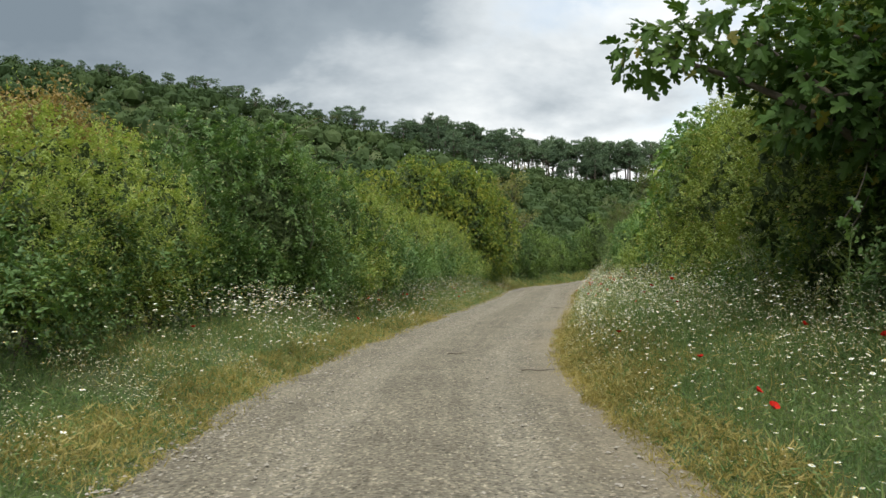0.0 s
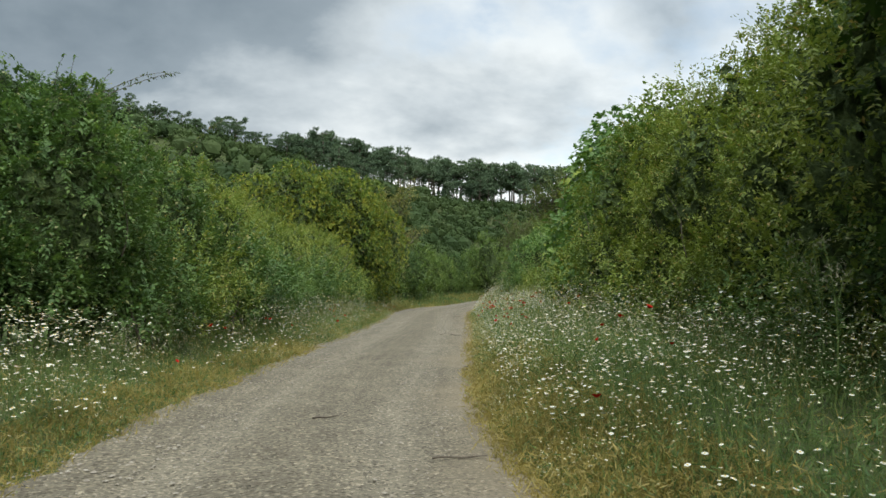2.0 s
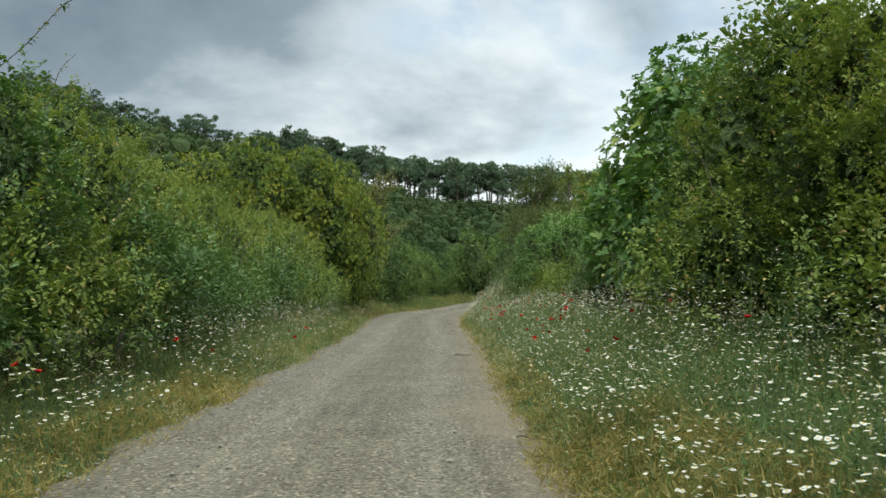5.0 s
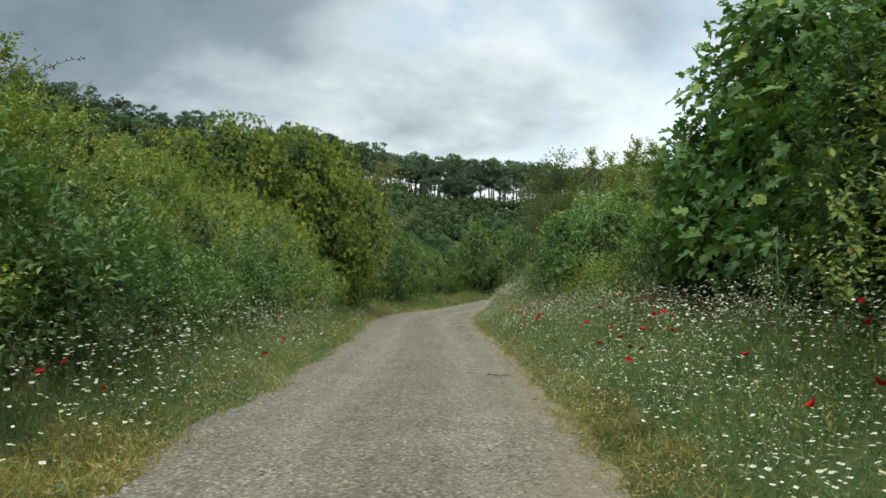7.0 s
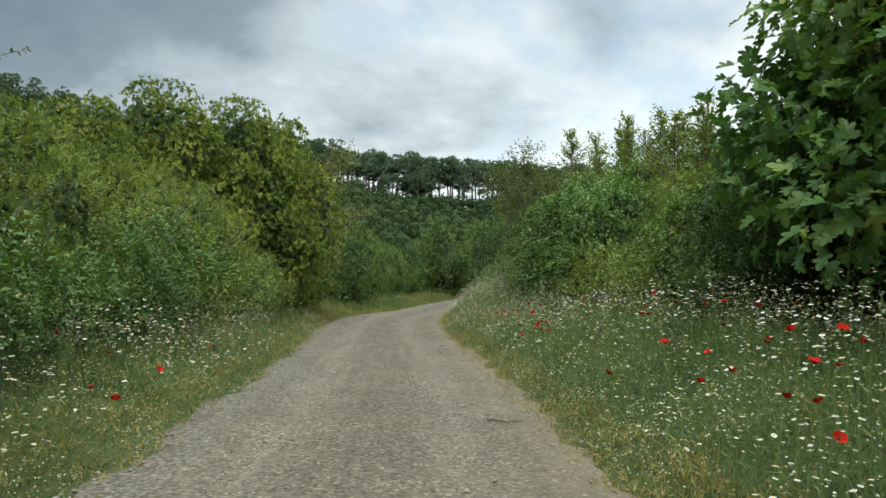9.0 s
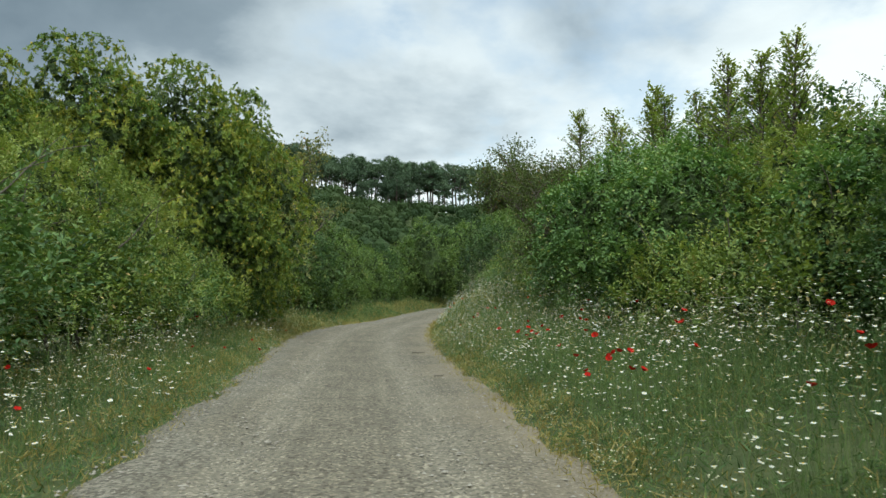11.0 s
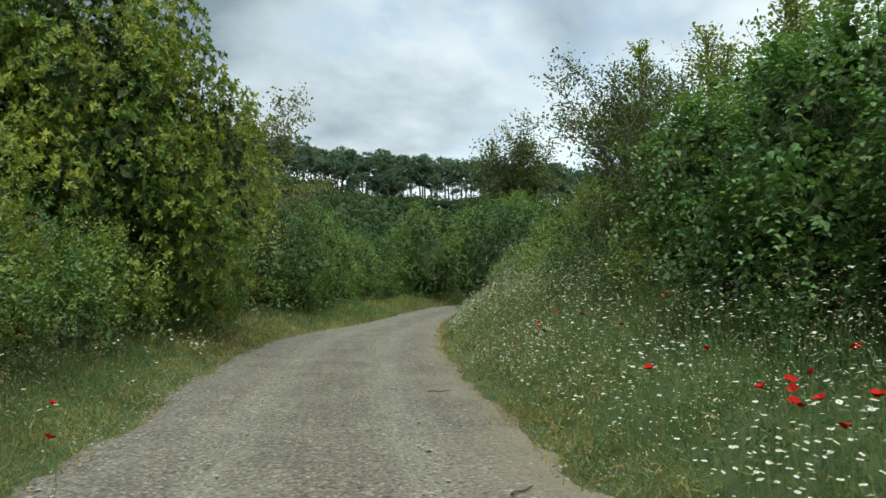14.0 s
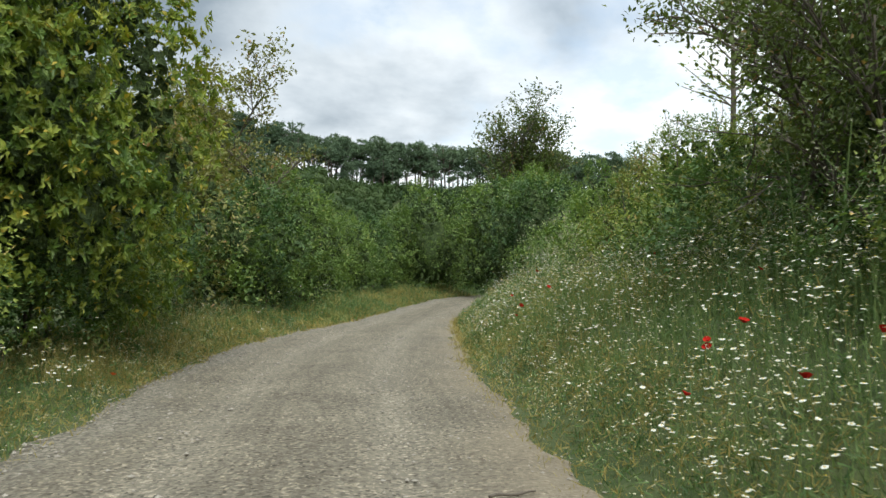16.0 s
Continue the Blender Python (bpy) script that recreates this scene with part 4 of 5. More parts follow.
def spire_meshes(seed):
    """A young tree 1 m high with a pointed top: trunk, rising side branches, leaves in two rows along them."""
    rng = np.random.default_rng(seed)
    t = np.linspace(0, 1, 8)
    trunk = tube(np.stack([0.02 * np.sin(t * 4 + seed), 0.02 * np.sin(t * 3), t], 1), 0.012 * (1 - 0.85 * t) + 0.001, 6)
    n, per = 84, 24
    z = 0.06 + 0.93 * rng.random(n) ** 0.85
    an = rng.uniform(0, 6.28, n)
    ln = (0.26 * (1 - z) ** 0.75 + 0.035) * rng.uniform(0.6, 1.2, n)
    way = unit(np.stack([np.cos(an), np.sin(an), rng.uniform(0.3, 0.9, n) + 0.8 * z ** 3], 1))
    base = np.stack([0.02 * np.sin(z * 4 + seed), 0.02 * np.sin(z * 3), z], 1)
    wood = join([tube(base[k] + way[k] * ln[k] * np.linspace(0, 1, 3)[:, None], [0.003, 0.002, 0.001], 3) for k in range(n)])
    q = np.linspace(0.2, 1.0, per)[None] + rng.uniform(-0.04, 0.04, (n, per))
    pos = base[:, None] + way[:, None] * (q * ln[:, None])[..., None] + rng.normal(size=(n, per, 3)) * 0.010
    side = unit(np.cross(way, np.array([0, 0, 1.0])))
    hand = np.where(np.arange(per) % 2 == 0, 1.0, -1.0)[None, :, None]
    ax = way[:, None] * 0.6 + side[:, None] * hand * 0.8 + rng.normal(size=(n, per, 3)) * 0.25
    nr = np.array([0, 0, 1.0]) + rng.normal(size=(n, per, 3)) * 0.3
    crown = mesh_np("spire_crown", *leaves(rng, pos.reshape(-1, 3), ax.reshape(-1, 3), nr.reshape(-1, 3), 0.0165 * rng.uniform(0.7, 1.3, n * per), 0.6), [M_ELM])
    young_attribute(crown, np.repeat(z, per), 4)
    return mesh_np("spire_trunk", *trunk, [M_BARK], smooth=True), mesh_np("spire_branches", *wood, [M_BARK]), crown


SPIRES = [spire_meshes(k) for k in (1, 2, 3)]
for k, (x, y, h) in enumerate([(10.1, 34.4, 4.4), (10.7, 36.3, 4.8), (11.4, 38.4, 4.6), (12.0, 40.6, 5.0), (13.4, 43.5, 6.0), (13.4, 46.0, 5.8), (13.9, 50.0, 6.7), (12.9, 38.0, 4.7), (11.3, 35.2, 5.0), (12.5, 42.4, 5.2), (12.2, 36.8, 4.6), (12.8, 44.6, 5.0), (14.2, 41.4, 5.6)]):
    ob = new("sapling")
    ob.matrix_basis = Matrix.Translation((x, y, float(ground_height(x, y)) - 0.05)) @ Matrix.Rotation(k * 1.7, 4, "Z") @ Matrix.Diagonal((h, h, h, 1))
    for name, me in zip(("trunk", "branch_work", "crown"), SPIRES[k % 3]):
        put(name, me, ob)
    tagged(ob, "slim bright green sapling with a pointed top in the hedge", "tree", "hedge saplings")

# ---- the wooded hill ----
def pine_mesh(seed, h):
    """Umbrella pine: bare trunk, flat-topped crown of needle tufts."""
    rng = np.random.default_rng(seed)
    t = np.linspace(0, 1, 6)
    path = np.stack([0.5 * np.sin(t * 2 + seed), 0.4 * np.sin(t * 3), t * h * 0.9], 1)
    tv, tf = tube(path, 0.28 * (1 - 0.7 * t) + 0.05, 5)
    limbs = []
    cl = []
    low = 0.36 + 0.085 * (seed % 4)
    for k in range(28):
        an, rr = rng.uniform(0, 6.28), 4.2 * math.sqrt(rng.random()) * (0.7 + 0.1 * seed)
        z = h * (low + (0.97 - low) * rng.random() ** 0.75) - 0.14 * rr
        c = np.array([math.cos(an) * rr, math.sin(an) * rr, z])
        b0 = np.array([np.interp(z - 1.2, path[:, 2], path[:, 0]), 0.0, z - 1.8])
        if k % 2 == 0:
            limbs.append(tube(b0 + (c - b0) * np.linspace(0, 1, 3)[:, None], [0.09, 0.06, 0.03], 3))
        cl.append((c, rng.uniform(0.8, 1.7)))
    lv, lf = join(limbs)
    ps, ax = [], []
    for c, r in cl:
        w = unit(rng.normal(size=(34, 3)))
        ps.append(c + w * np.array([r, r, r * 0.36]) * rng.random((34, 1)) ** 0.4)
        ax.append(w + np.array([0, 0, 0.5]))
    ps, ax = np.concatenate(ps), np.concatenate(ax) + rng.normal(size=(28 * 34, 3)) * 0.5
    v, f = slivers(ps, ax, rng.normal(size=(len(ps), 3)), rng.uniform(0.5, 1.2, len(ps)), rng.uniform(0.3, 0.6, len(ps)))
    return mesh_np("pine_trunk", tv, tf, [M_PBARK], smooth=True), mesh_np("pine_limbs", lv, lf, [M_PBARK]), mesh_np("pine_crown", v, f, [M_PINE_HAZED])


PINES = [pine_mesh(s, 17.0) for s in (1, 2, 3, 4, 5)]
pine_rng = random.Random(8)


def pine(x, y, h):
    tr, lm, cr = PINES[pine_rng.randrange(5)]
    ob = new("pine_tree")
    s = h / 17.0
    ob.matrix_basis = Matrix.Translation((x, y, float(ground_height(x, y)) - 0.3)) @ Matrix.Rotation(pine_rng.uniform(0, 6.28), 4, "Z") @ Matrix.Diagonal((s, s, s, 1))
    put("trunk", tr, ob)
    put("limb_work", lm, ob)
    put("crown", cr, ob)
    tagged(ob, "tall umbrella pine with a bare trunk on the ridge", "pine tree", "ridge pines")


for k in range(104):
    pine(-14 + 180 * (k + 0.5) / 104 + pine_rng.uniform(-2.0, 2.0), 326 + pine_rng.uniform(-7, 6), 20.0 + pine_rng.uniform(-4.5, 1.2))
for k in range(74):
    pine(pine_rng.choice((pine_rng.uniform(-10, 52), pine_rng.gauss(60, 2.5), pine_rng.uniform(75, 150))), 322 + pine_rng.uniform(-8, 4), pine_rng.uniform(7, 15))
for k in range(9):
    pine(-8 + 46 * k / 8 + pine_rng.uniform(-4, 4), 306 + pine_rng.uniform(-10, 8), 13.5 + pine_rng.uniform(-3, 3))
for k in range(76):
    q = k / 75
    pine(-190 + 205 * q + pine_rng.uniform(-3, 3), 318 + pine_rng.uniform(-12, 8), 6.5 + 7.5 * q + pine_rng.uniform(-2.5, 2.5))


def woods(name, seed, n, x0, x1, y0, y1, lo, hi, label, mat, m=46, a1=0.18, b1=0.34):
    """Trees of a far slope: lumpy crowns with a ragged skin of leaf bunches."""
    rng = np.random.default_rng(seed)
    y = rng.uniform(y0, y1, n)
    x = rng.uniform(x0, x1, n) * y / 320
    z = ground_height(x, y)
    r = rng.uniform(lo, hi, n)
    c = np.stack([x, y, z + r * 0.75], 1)
    bm = bmesh.new()
    bmesh.ops.create_icosphere(bm, subdivisions=1, radius=1.0)
    bv = np.array([vtx.co[:] for vtx in bm.verts])
    bf = np.array([[vtx.index for vtx in fc.verts] for fc in bm.faces])
    bm.free()
    sv = c[:, None] + bv[None] * rng.uniform(0.5, 0.8, (n, len(bv), 1)) * r[:, None, None]
    sf = (np.arange(n)[:, None, None] * len(bv) + bf[None]).reshape(-1, 3)
    w = unit(rng.normal(size=(n, m, 3)))
    w[..., 2] = np.abs(w[..., 2]) * 1.1 - 0.2
    pos = (c[:, None] + w * (r[:, None] * rng.uniform(0.7, 1.05, (n, m)))[..., None]).reshape(-1, 3)
    w = w.reshape(-1, 3)
    lf = leaves(rng, pos, w + rng.normal(size=w.shape) * 0.6, w + np.array([0, 0, 0.7]), np.repeat(r, m) * rng.uniform(a1, b1, n * m), 0.75)
    vv, ff = join([(sv.reshape(-1, 3), sf), lf])
    tagged(put(name, mesh_np(name, vv, ff, [mat])), label, "woodland", kind="stuff")


woods("hillside_woodland", 5, 1050, -260, 10, 170, 328, 2.6, 5.4, "dark green scrub and low trees covering the hillside", M_WOODS, 46, 0.15, 0.27)
woods("hillside_woodland", 7, 170, 5, 45, 150, 306, 2.4, 4.6, "dark green scrub and low trees covering the hillside", M_WOODS, 70, 0.12, 0.23)
woods("hillside_woodland", 12, 330, 40, 100, 236, 322, 1.2, 2.7, "dark green scrub and low trees covering the hillside", M_WOODS, 46, 0.2, 0.36)
woods("hillside_woodland", 10, 230, 44, 96, 150, 262, 1.8, 3.4, "dark green scrub and low trees covering the hillside", M_WOODS, 70, 0.12, 0.23)
woods("hillside_woodland", 11, 260, 94, 180, 150, 312, 2.4, 4.8, "dark green scrub and low trees covering the hillside", M_WOODS, 60, 0.14, 0.25)
woods("ridge_woodland", 8, 130, -260, -6, 300, 324, 2.6, 4.2, "dense dark trees along the crest of the hill", M_WOODS, 90, 0.14, 0.26)
woods("ridge_woodland", 9, 40, 92, 160, 296, 314, 2.6, 4.2, "dense dark trees along the crest of the hill", M_WOODS, 90, 0.14, 0.26)
woods("foothill_woodland", 6, 420, -120, 160, 105, 165, 1.8, 3.4, "dark green wood at the foot of the hill", M_WOODS, 70, 0.17, 0.30)


# ---- the verges: grass, straw, daisies, poppies ----
def verge_points(rng, n, side, y0, y1, u0, u1, power=1.0):
    """Scattered points beside the track, u metres outside its edge."""
    y = y0 + (y1 - y0) * rng.random(n) ** power
    u = rng.uniform(u0, u1, n)
    x = left_edge(y) - u if side < 0 else right_edge(y) + u
    return np.stack([x, y, ground_height(x, y)], 1), u


def blades(name, seed, n, side, y0, y1, u0, u1, lo, hi, mat, label, width=0.0055, leafy=0.0, power=1.25, u_rise=0.5, lean=0.3):
    """Thin stems, and thread-like leaflets along them."""
    rng = np.random.default_rng(seed)
    p, u = verge_points(rng, n, side, y0, y1, u0, u1, power)
    clump = 0.62 + 0.38 * np.sin(p[:, 0] * 1.4 + p[:, 1] * 0.8) * np.sin(p[:, 1] * 1.05 - p[:, 0] * 0.6 + 1.0)
    tuft = clump * 0.5 + clump * 0.5 * (np.sin(p[:, 0] * 3.3 + p[:, 1] * 1.9) * np.sin(p[:, 1] * 2.7 - p[:, 0] * 1.3) + 1) / 2
    h = rng.uniform(lo, hi, n) * tuft * (u_rise + (1 - u_rise) * smooth(u, u0, u0 + 0.9))
    d = unit(rng.normal(size=(n, 3)) * np.array([lean, lean, 0.1]) + np.array([0, 0, 1.0]))
    nr = rng.normal(size=(n, 3)) * np.array([1, 1, 0.1])
    far = 1 + 0.9 * smooth(p[:, 1], 44, 60)
    pieces = [slivers(p - np.array([0, 0, 0.02]), d, nr, h, width * far * rng.uniform(0.7, 1.4, n))]
    m = int(n * leafy)
    q = rng.integers(0, n, m)
    pp = p[q] + d[q] * (h[q] * rng.uniform(0.1, 0.98, m))[:, None] + rng.normal(size=(m, 3)) * 0.03
    sz = rng.uniform(0.035, 0.11, m) * far[q]
    pieces.append(slivers(pp, rng.normal(size=(m, 3)) + np.array([0, 0, 0.5]), rng.normal(size=(m, 3)) + np.array([0, 0, 0.6]), sz, sz * 0.11))
    vv, ff = join(pieces)
    tagged(put(name, mesh_np(name, vv, ff, [mat])), label, "grass", kind="stuff")


blades("verge_grass", 201, 84000, 1, 3.5, 60, 0.08, 3.7, 0.34, 0.86, M_GRASS, "rank feathery green weeds and grass on the verge bank", leafy=2.5, width=0.0045, lean=0.5, u_rise=0.25)
blades("verge_grass", 202, 54000, -1, 3.0, 66, 0.05, 2.6, 0.28, 0.78, M_GRASS, "feathery green weeds and grass under the hedge", leafy=2.1, width=0.0045, lean=0.45, u_rise=0.25)
blades("verge_grass", 205, 9000, 1, 56, 90, 0.0, 5.0, 0.3, 0.8, M_GRASS, "long grass beside the bend of the track", leafy=2.0, width=0.02)
blades("verge_grass", 206, 9000, -1, 58, 92, 0.0, 5.0, 0.3, 0.8, M_GRASS, "long grass beside the bend of the track", leafy=2.0, width=0.02)
blades("verge_grass", 207, 6000, 1, -14, 4, 0.1, 3.6, 0.25, 0.7, M_GRASS, "rank feathery green weeds and grass on the verge bank", leafy=2.0, width=0.012)
blades("verge_grass", 208, 5000, -1, -14, 5, 0.1, 2.6, 0.2, 0.6, M_GRASS, "feathery green weeds and grass under the hedge", leafy=2.0, width=0.012)
STRAW = "straw-coloured dry grass along the edge of the track"
blades("dry_grass", 202, 5500, 1, 4.0, 8.5, -0.15, 0.55, 0.1, 0.4, M_STRAW, STRAW, leafy=1.9, u_rise=0.45, power=1.0, width=0.0045, lean=0.5)
blades("dry_grass", 203, 21000, 1, 8.0, 17.0, -0.15, 1.1, 0.16, 0.58, M_STRAW, STRAW, leafy=1.9, u_rise=0.45, power=1.0, width=0.0045, lean=0.5)
blades("dry_grass", 211, 4500, 1, 16, 23, -0.15, 0.5, 0.10, 0.45, M_STRAW, STRAW, leafy=1.7, u_rise=0.4, power=1.0, width=0.0045, lean=0.5)
blades("dry_grass", 216, 13000, 1, 38, 60, -0.2, 1.1, 0.08, 0.42, M_STRAW, STRAW, leafy=1.7, u_rise=0.3, power=1.0, width=0.0045, lean=0.5)
blades("dry_grass", 209, 8000, 1, 21, 39, -0.2, 0.5, 0.08, 0.42, M_STRAW, STRAW, leafy=1.7, u_rise=0.3, power=1.1, width=0.0045, lean=0.5)
blades("dry_grass", 204, 20000, -1, 5, 22, -0.15, 0.85, 0.10, 0.45, M_STRAW, STRAW, leafy=1.7, u_rise=0.3, power=1.0, width=0.0045, lean=0.5)
blades("dry_grass", 210, 11000, -1, 20, 64, -0.15, 0.7, 0.08, 0.36, M_STRAW, STRAW, leafy=1.6, u_rise=0.3, width=0.0045, lean=0.5)
blades("dry_grass", 212, 9000, -1, 46, 80, 0.0, 2.2, 0.25, 0.7, M_STRAW, "tall dry grass on the verge at the bend", leafy=1.5, u_rise=0.4, width=0.012)
blades("dry_grass", 213, 5000, 1, 44, 74, 0.4, 3.2, 0.4, 0.95, M_STRAW, "tall dry grass on the bank at the bend", leafy=1.2, u_rise=0.5, width=0.008)
blades("dry_stalks", 214, 7000, 1, 6, 52, 0.5, 3.3, 0.55, 1.05, M_STRAW, "thin dry seed stalks standing among the verge weeds", leafy=1.6, u_rise=0.6, width=0.0035, lean=0.25)
blades("dry_stalks", 215, 7500, -1, 8, 56, 0.3, 2.0, 0.45, 0.95, M_STRAW, "thin dry seed stalks standing among the verge weeds", leafy=1.6, u_rise=0.6, width=0.0035, lean=0.25)


def small_blooms(name, seed, n, side, u0, u1, lo, hi, label):
    """Tiny cream and yellow flower heads, as little four-cornered caps."""
    rng = np.random.default_rng(seed)
    p, u = verge_points(rng, n * 3, side, 4, 56, u0, u1, 1.15)
    drift = np.sin(p[:, 0] * 2.3 + p[:, 1] * 1.1) * np.sin(p[:, 1] * 1.3 - p[:, 0] * 0.8 + 2) + 0.4 * np.sin(p[:, 1] * 4.1 + p[:, 0] * 2.9)
    keep = rng.random(n * 3) < smooth(drift, -0.1, 0.7) * 0.9 + 0.05
    p, u = p[keep][:n], u[keep][:n]
    n = len(p)
    p[:, 2] += rng.uniform(lo, hi, n) * (0.4 + 0.6 * smooth(u, u0, u0 + 0.8))
    r = rng.uniform(0.004, 0.009, n)
    base = np.array([(1, 0, 0), (0, 1, 0), (-1, 0, 0), (0, -1, 0), (0, 0, 0.7)])
    tri = np.array([(0, 1, 4), (1, 2, 4), (2, 3, 4), (3, 0, 4)])
    v = p[:, None] + base[None] * r[:, None, None] + rng.normal(size=(n, 5, 3)) * 0.0015
    f = (np.arange(n)[:, None, None] * 5 + tri[None]).reshape(-1, 3)
    tagged(put(name, mesh_np(name, v.reshape(-1, 3), f, [M_CREAM])), label, "flowers", kind="stuff")


small_blooms("small_flowers", 311, 22000, 1, 0.05, 2.6, 0.2, 0.62, "tiny cream and yellow flower heads in the dry grass")
small_blooms("small_flowers", 312, 12000, -1, 0.05, 1.8, 0.12, 0.48, "tiny cream and yellow flower heads in the dry grass")


def daisy_field(name, seed, n, side, y0, y1, u0, u1, label, spots=None, size=1.0):
    """White daisies: eight petals round a yellow heart, on a thin stem."""
    rng = np.random.default_rng(seed)
    p, u = verge_points(rng, n * 3, side, y0, y1, u0, u1, 1.1)
    if spots is not None:
        own = np.zeros(len(p))
        for sx, sy, sr in spots:
            own = np.maximum(own, np.exp(-((p[:, 0] - sx) ** 2 + ((p[:, 1] - sy) * 0.6) ** 2) / sr ** 2))
        keep = rng.random(len(p)) < own * 1.1 + 0.04
    else:
        drift = np.sin(p[:, 0] * 1.9 + p[:, 1] * 0.8 + 1) * np.sin(p[:, 1] * 0.9 - p[:, 0] * 0.6) + 0.35 * np.sin(p[:, 1] * 3.1 + p[:, 0] * 2.2)
        near = 0.3 + 0.7 * smooth(p[:, 1], 6.5, 10)
        thick = np.exp(-((p[:, 0] - 4.6) ** 2 + (p[:, 1] - 22.0) ** 2) / 0.8) + 0.8 * np.exp(-((p[:, 0] - 7.6) ** 2 + (p[:, 1] - 39.5) ** 2) / 2.2) + 0.8 * np.exp(-((p[:, 0] - 8.9) ** 2 + (p[:, 1] - 43.0) ** 2) / 3.0)
        keep = rng.random(len(p)) < smooth(drift, -0.15, 0.6) * 0.9 * near + 0.10 * near + thick
    p, u = p[keep][:n], u[keep][:n]
    n = len(p)
    h = rng.uniform(0.42, 0.84, n) * (0.5 + 0.5 * smooth(u, 0.1, 1.0))
    lean = rng.normal(size=(n, 3)) * np.array([0.14, 0.14, 0]) + np.array([0, 0, 1.0])
    head = p + lean * h[:, None]
    r = (0.011 + 0.0125 * rng.random(n) ** 1.2) * size
    axis = unit(lean + rng.normal(size=(n, 3)) * 0.14)
    e1 = unit(np.cross(axis, np.array([0.3, 1.0, 0.2])))
    e2 = np.cross(axis, e1)
    an = np.arange(8) * np.pi / 4
    rad = np.where(np.arange(8) % 2 == 0, 1.0, 0.82)
    ring = head[:, None] + (np.cos(an)[None, :, None] * e1[:, None] + np.sin(an)[None, :, None] * e2[:, None]) * (rad[None] * r[:, None])[..., None]
    v = np.concatenate([(head - axis * (r * 0.15)[:, None])[:, None], ring], 1)
    b = np.arange(n)[:, None] * 9
    f = np.concatenate([b + np.array([[0, i + 1, (i + 1) % 8 + 1]]) for i in range(8)])
    an5 = np.arange(5) * 2 * np.pi / 5
    ring5 = head[:, None] + (np.cos(an5)[None, :, None] * e1[:, None] + np.sin(an5)[None, :, None] * e2[:, None]) * (0.34 * r)[:, None, None] + axis[:, None] * 0.002
    v5 = np.concatenate([(head + axis * (r * 0.3)[:, None])[:, None], ring5], 1)
    b5 = np.arange(n)[:, None] * 6
    f5 = np.concatenate([b5 + np.array([[0, i + 1, (i + 1) % 5 + 1]]) for i in range(5)])
    sv, sf = slivers(p, lean, rng.normal(size=(n, 3)) * np.array([1, 1, 0]), h * np.linalg.norm(lean, axis=1), np.full(n, 0.004))
    vv, ff = join([(v.reshape(-1, 3), f), (v5.reshape(-1, 3), f5), (sv, sf)])
    idx = np.r_[np.zeros(len(f), int), np.ones(len(f5), int), np.full(len(sf), 2)]
    tagged(put(name, mesh_np(name, vv, ff, [M_WHITE, M_YELLOW, M_STEM], index=idx)), label, "flowers", kind="stuff")


daisy_field("daisies", 301, 13500, 1, 3.5, 56, 0.25, 2.55, "white daisies with yellow hearts thick on the verge bank", size=0.84)
daisy_field("daisies", 302, 5200, -1, 4.5, 62, 0.2, 2.3, "white daisies in patches under the hedge", spots=[(-2.7, 12.4, 1.1), (-3.0, 14.2, 0.9), (-0.9, 17.7, 0.8), (-0.6, 22.1, 0.8), (-0.6, 24.7, 0.8), (0.2, 29.5, 0.9), (2.0, 32.3, 0.7), (1.1, 35.9, 0.6), (3.9, 45.0, 0.8)], size=1.12)


def poppy_parts():
    """A petal (one of four), the dark heart and the stem, for a poppy 1 m of stem to be scaled."""
    bm = bmesh.new()
    rows = []
    for i in range(4):
        rr = 0.004 + 0.042 * i / 3
        z = 0.030 * (i / 3) ** 1.4
        rows.append([bm.verts.new((rr * math.cos(q), rr * math.sin(q), z + 0.004 * math.sin(q * 9 + i))) for q in np.linspace(-0.95, 0.95, 5)])
    for r0, r1 in zip(rows, rows[1:]):
        for k in range(4):
            bm.faces.new((r0[k], r0[k + 1], r1[k + 1], r1[k]))
    petal = bpy.data.meshes.new("poppy_petal")
    bm.to_mesh(petal)
    bm.free()
    petal.materials.append(M_POPPY)
    bm = bmesh.new()
    bmesh.ops.create_icosphere(bm, subdivisions=1, radius=0.009, matrix=Matrix.Translation((0, 0, 0.008)))
    heart = bpy.data.meshes.new("poppy_heart")
    bm.to_mesh(heart)
    bm.free()
    heart.materials.append(M_BLACK)
    t = np.linspace(0, 1, 5)
    stem = mesh_np("poppy_stem", *tube(np.stack([0.05 * np.sin(t * 3) - 0.05 * math.sin(3), 0 * t, t - 1], 1), np.full(5, 0.0022), 4), [M_STEM])
    return petal, heart, stem


PETAL, HEART, POPPY_STEM = poppy_parts()
pop_rng = random.Random(12)


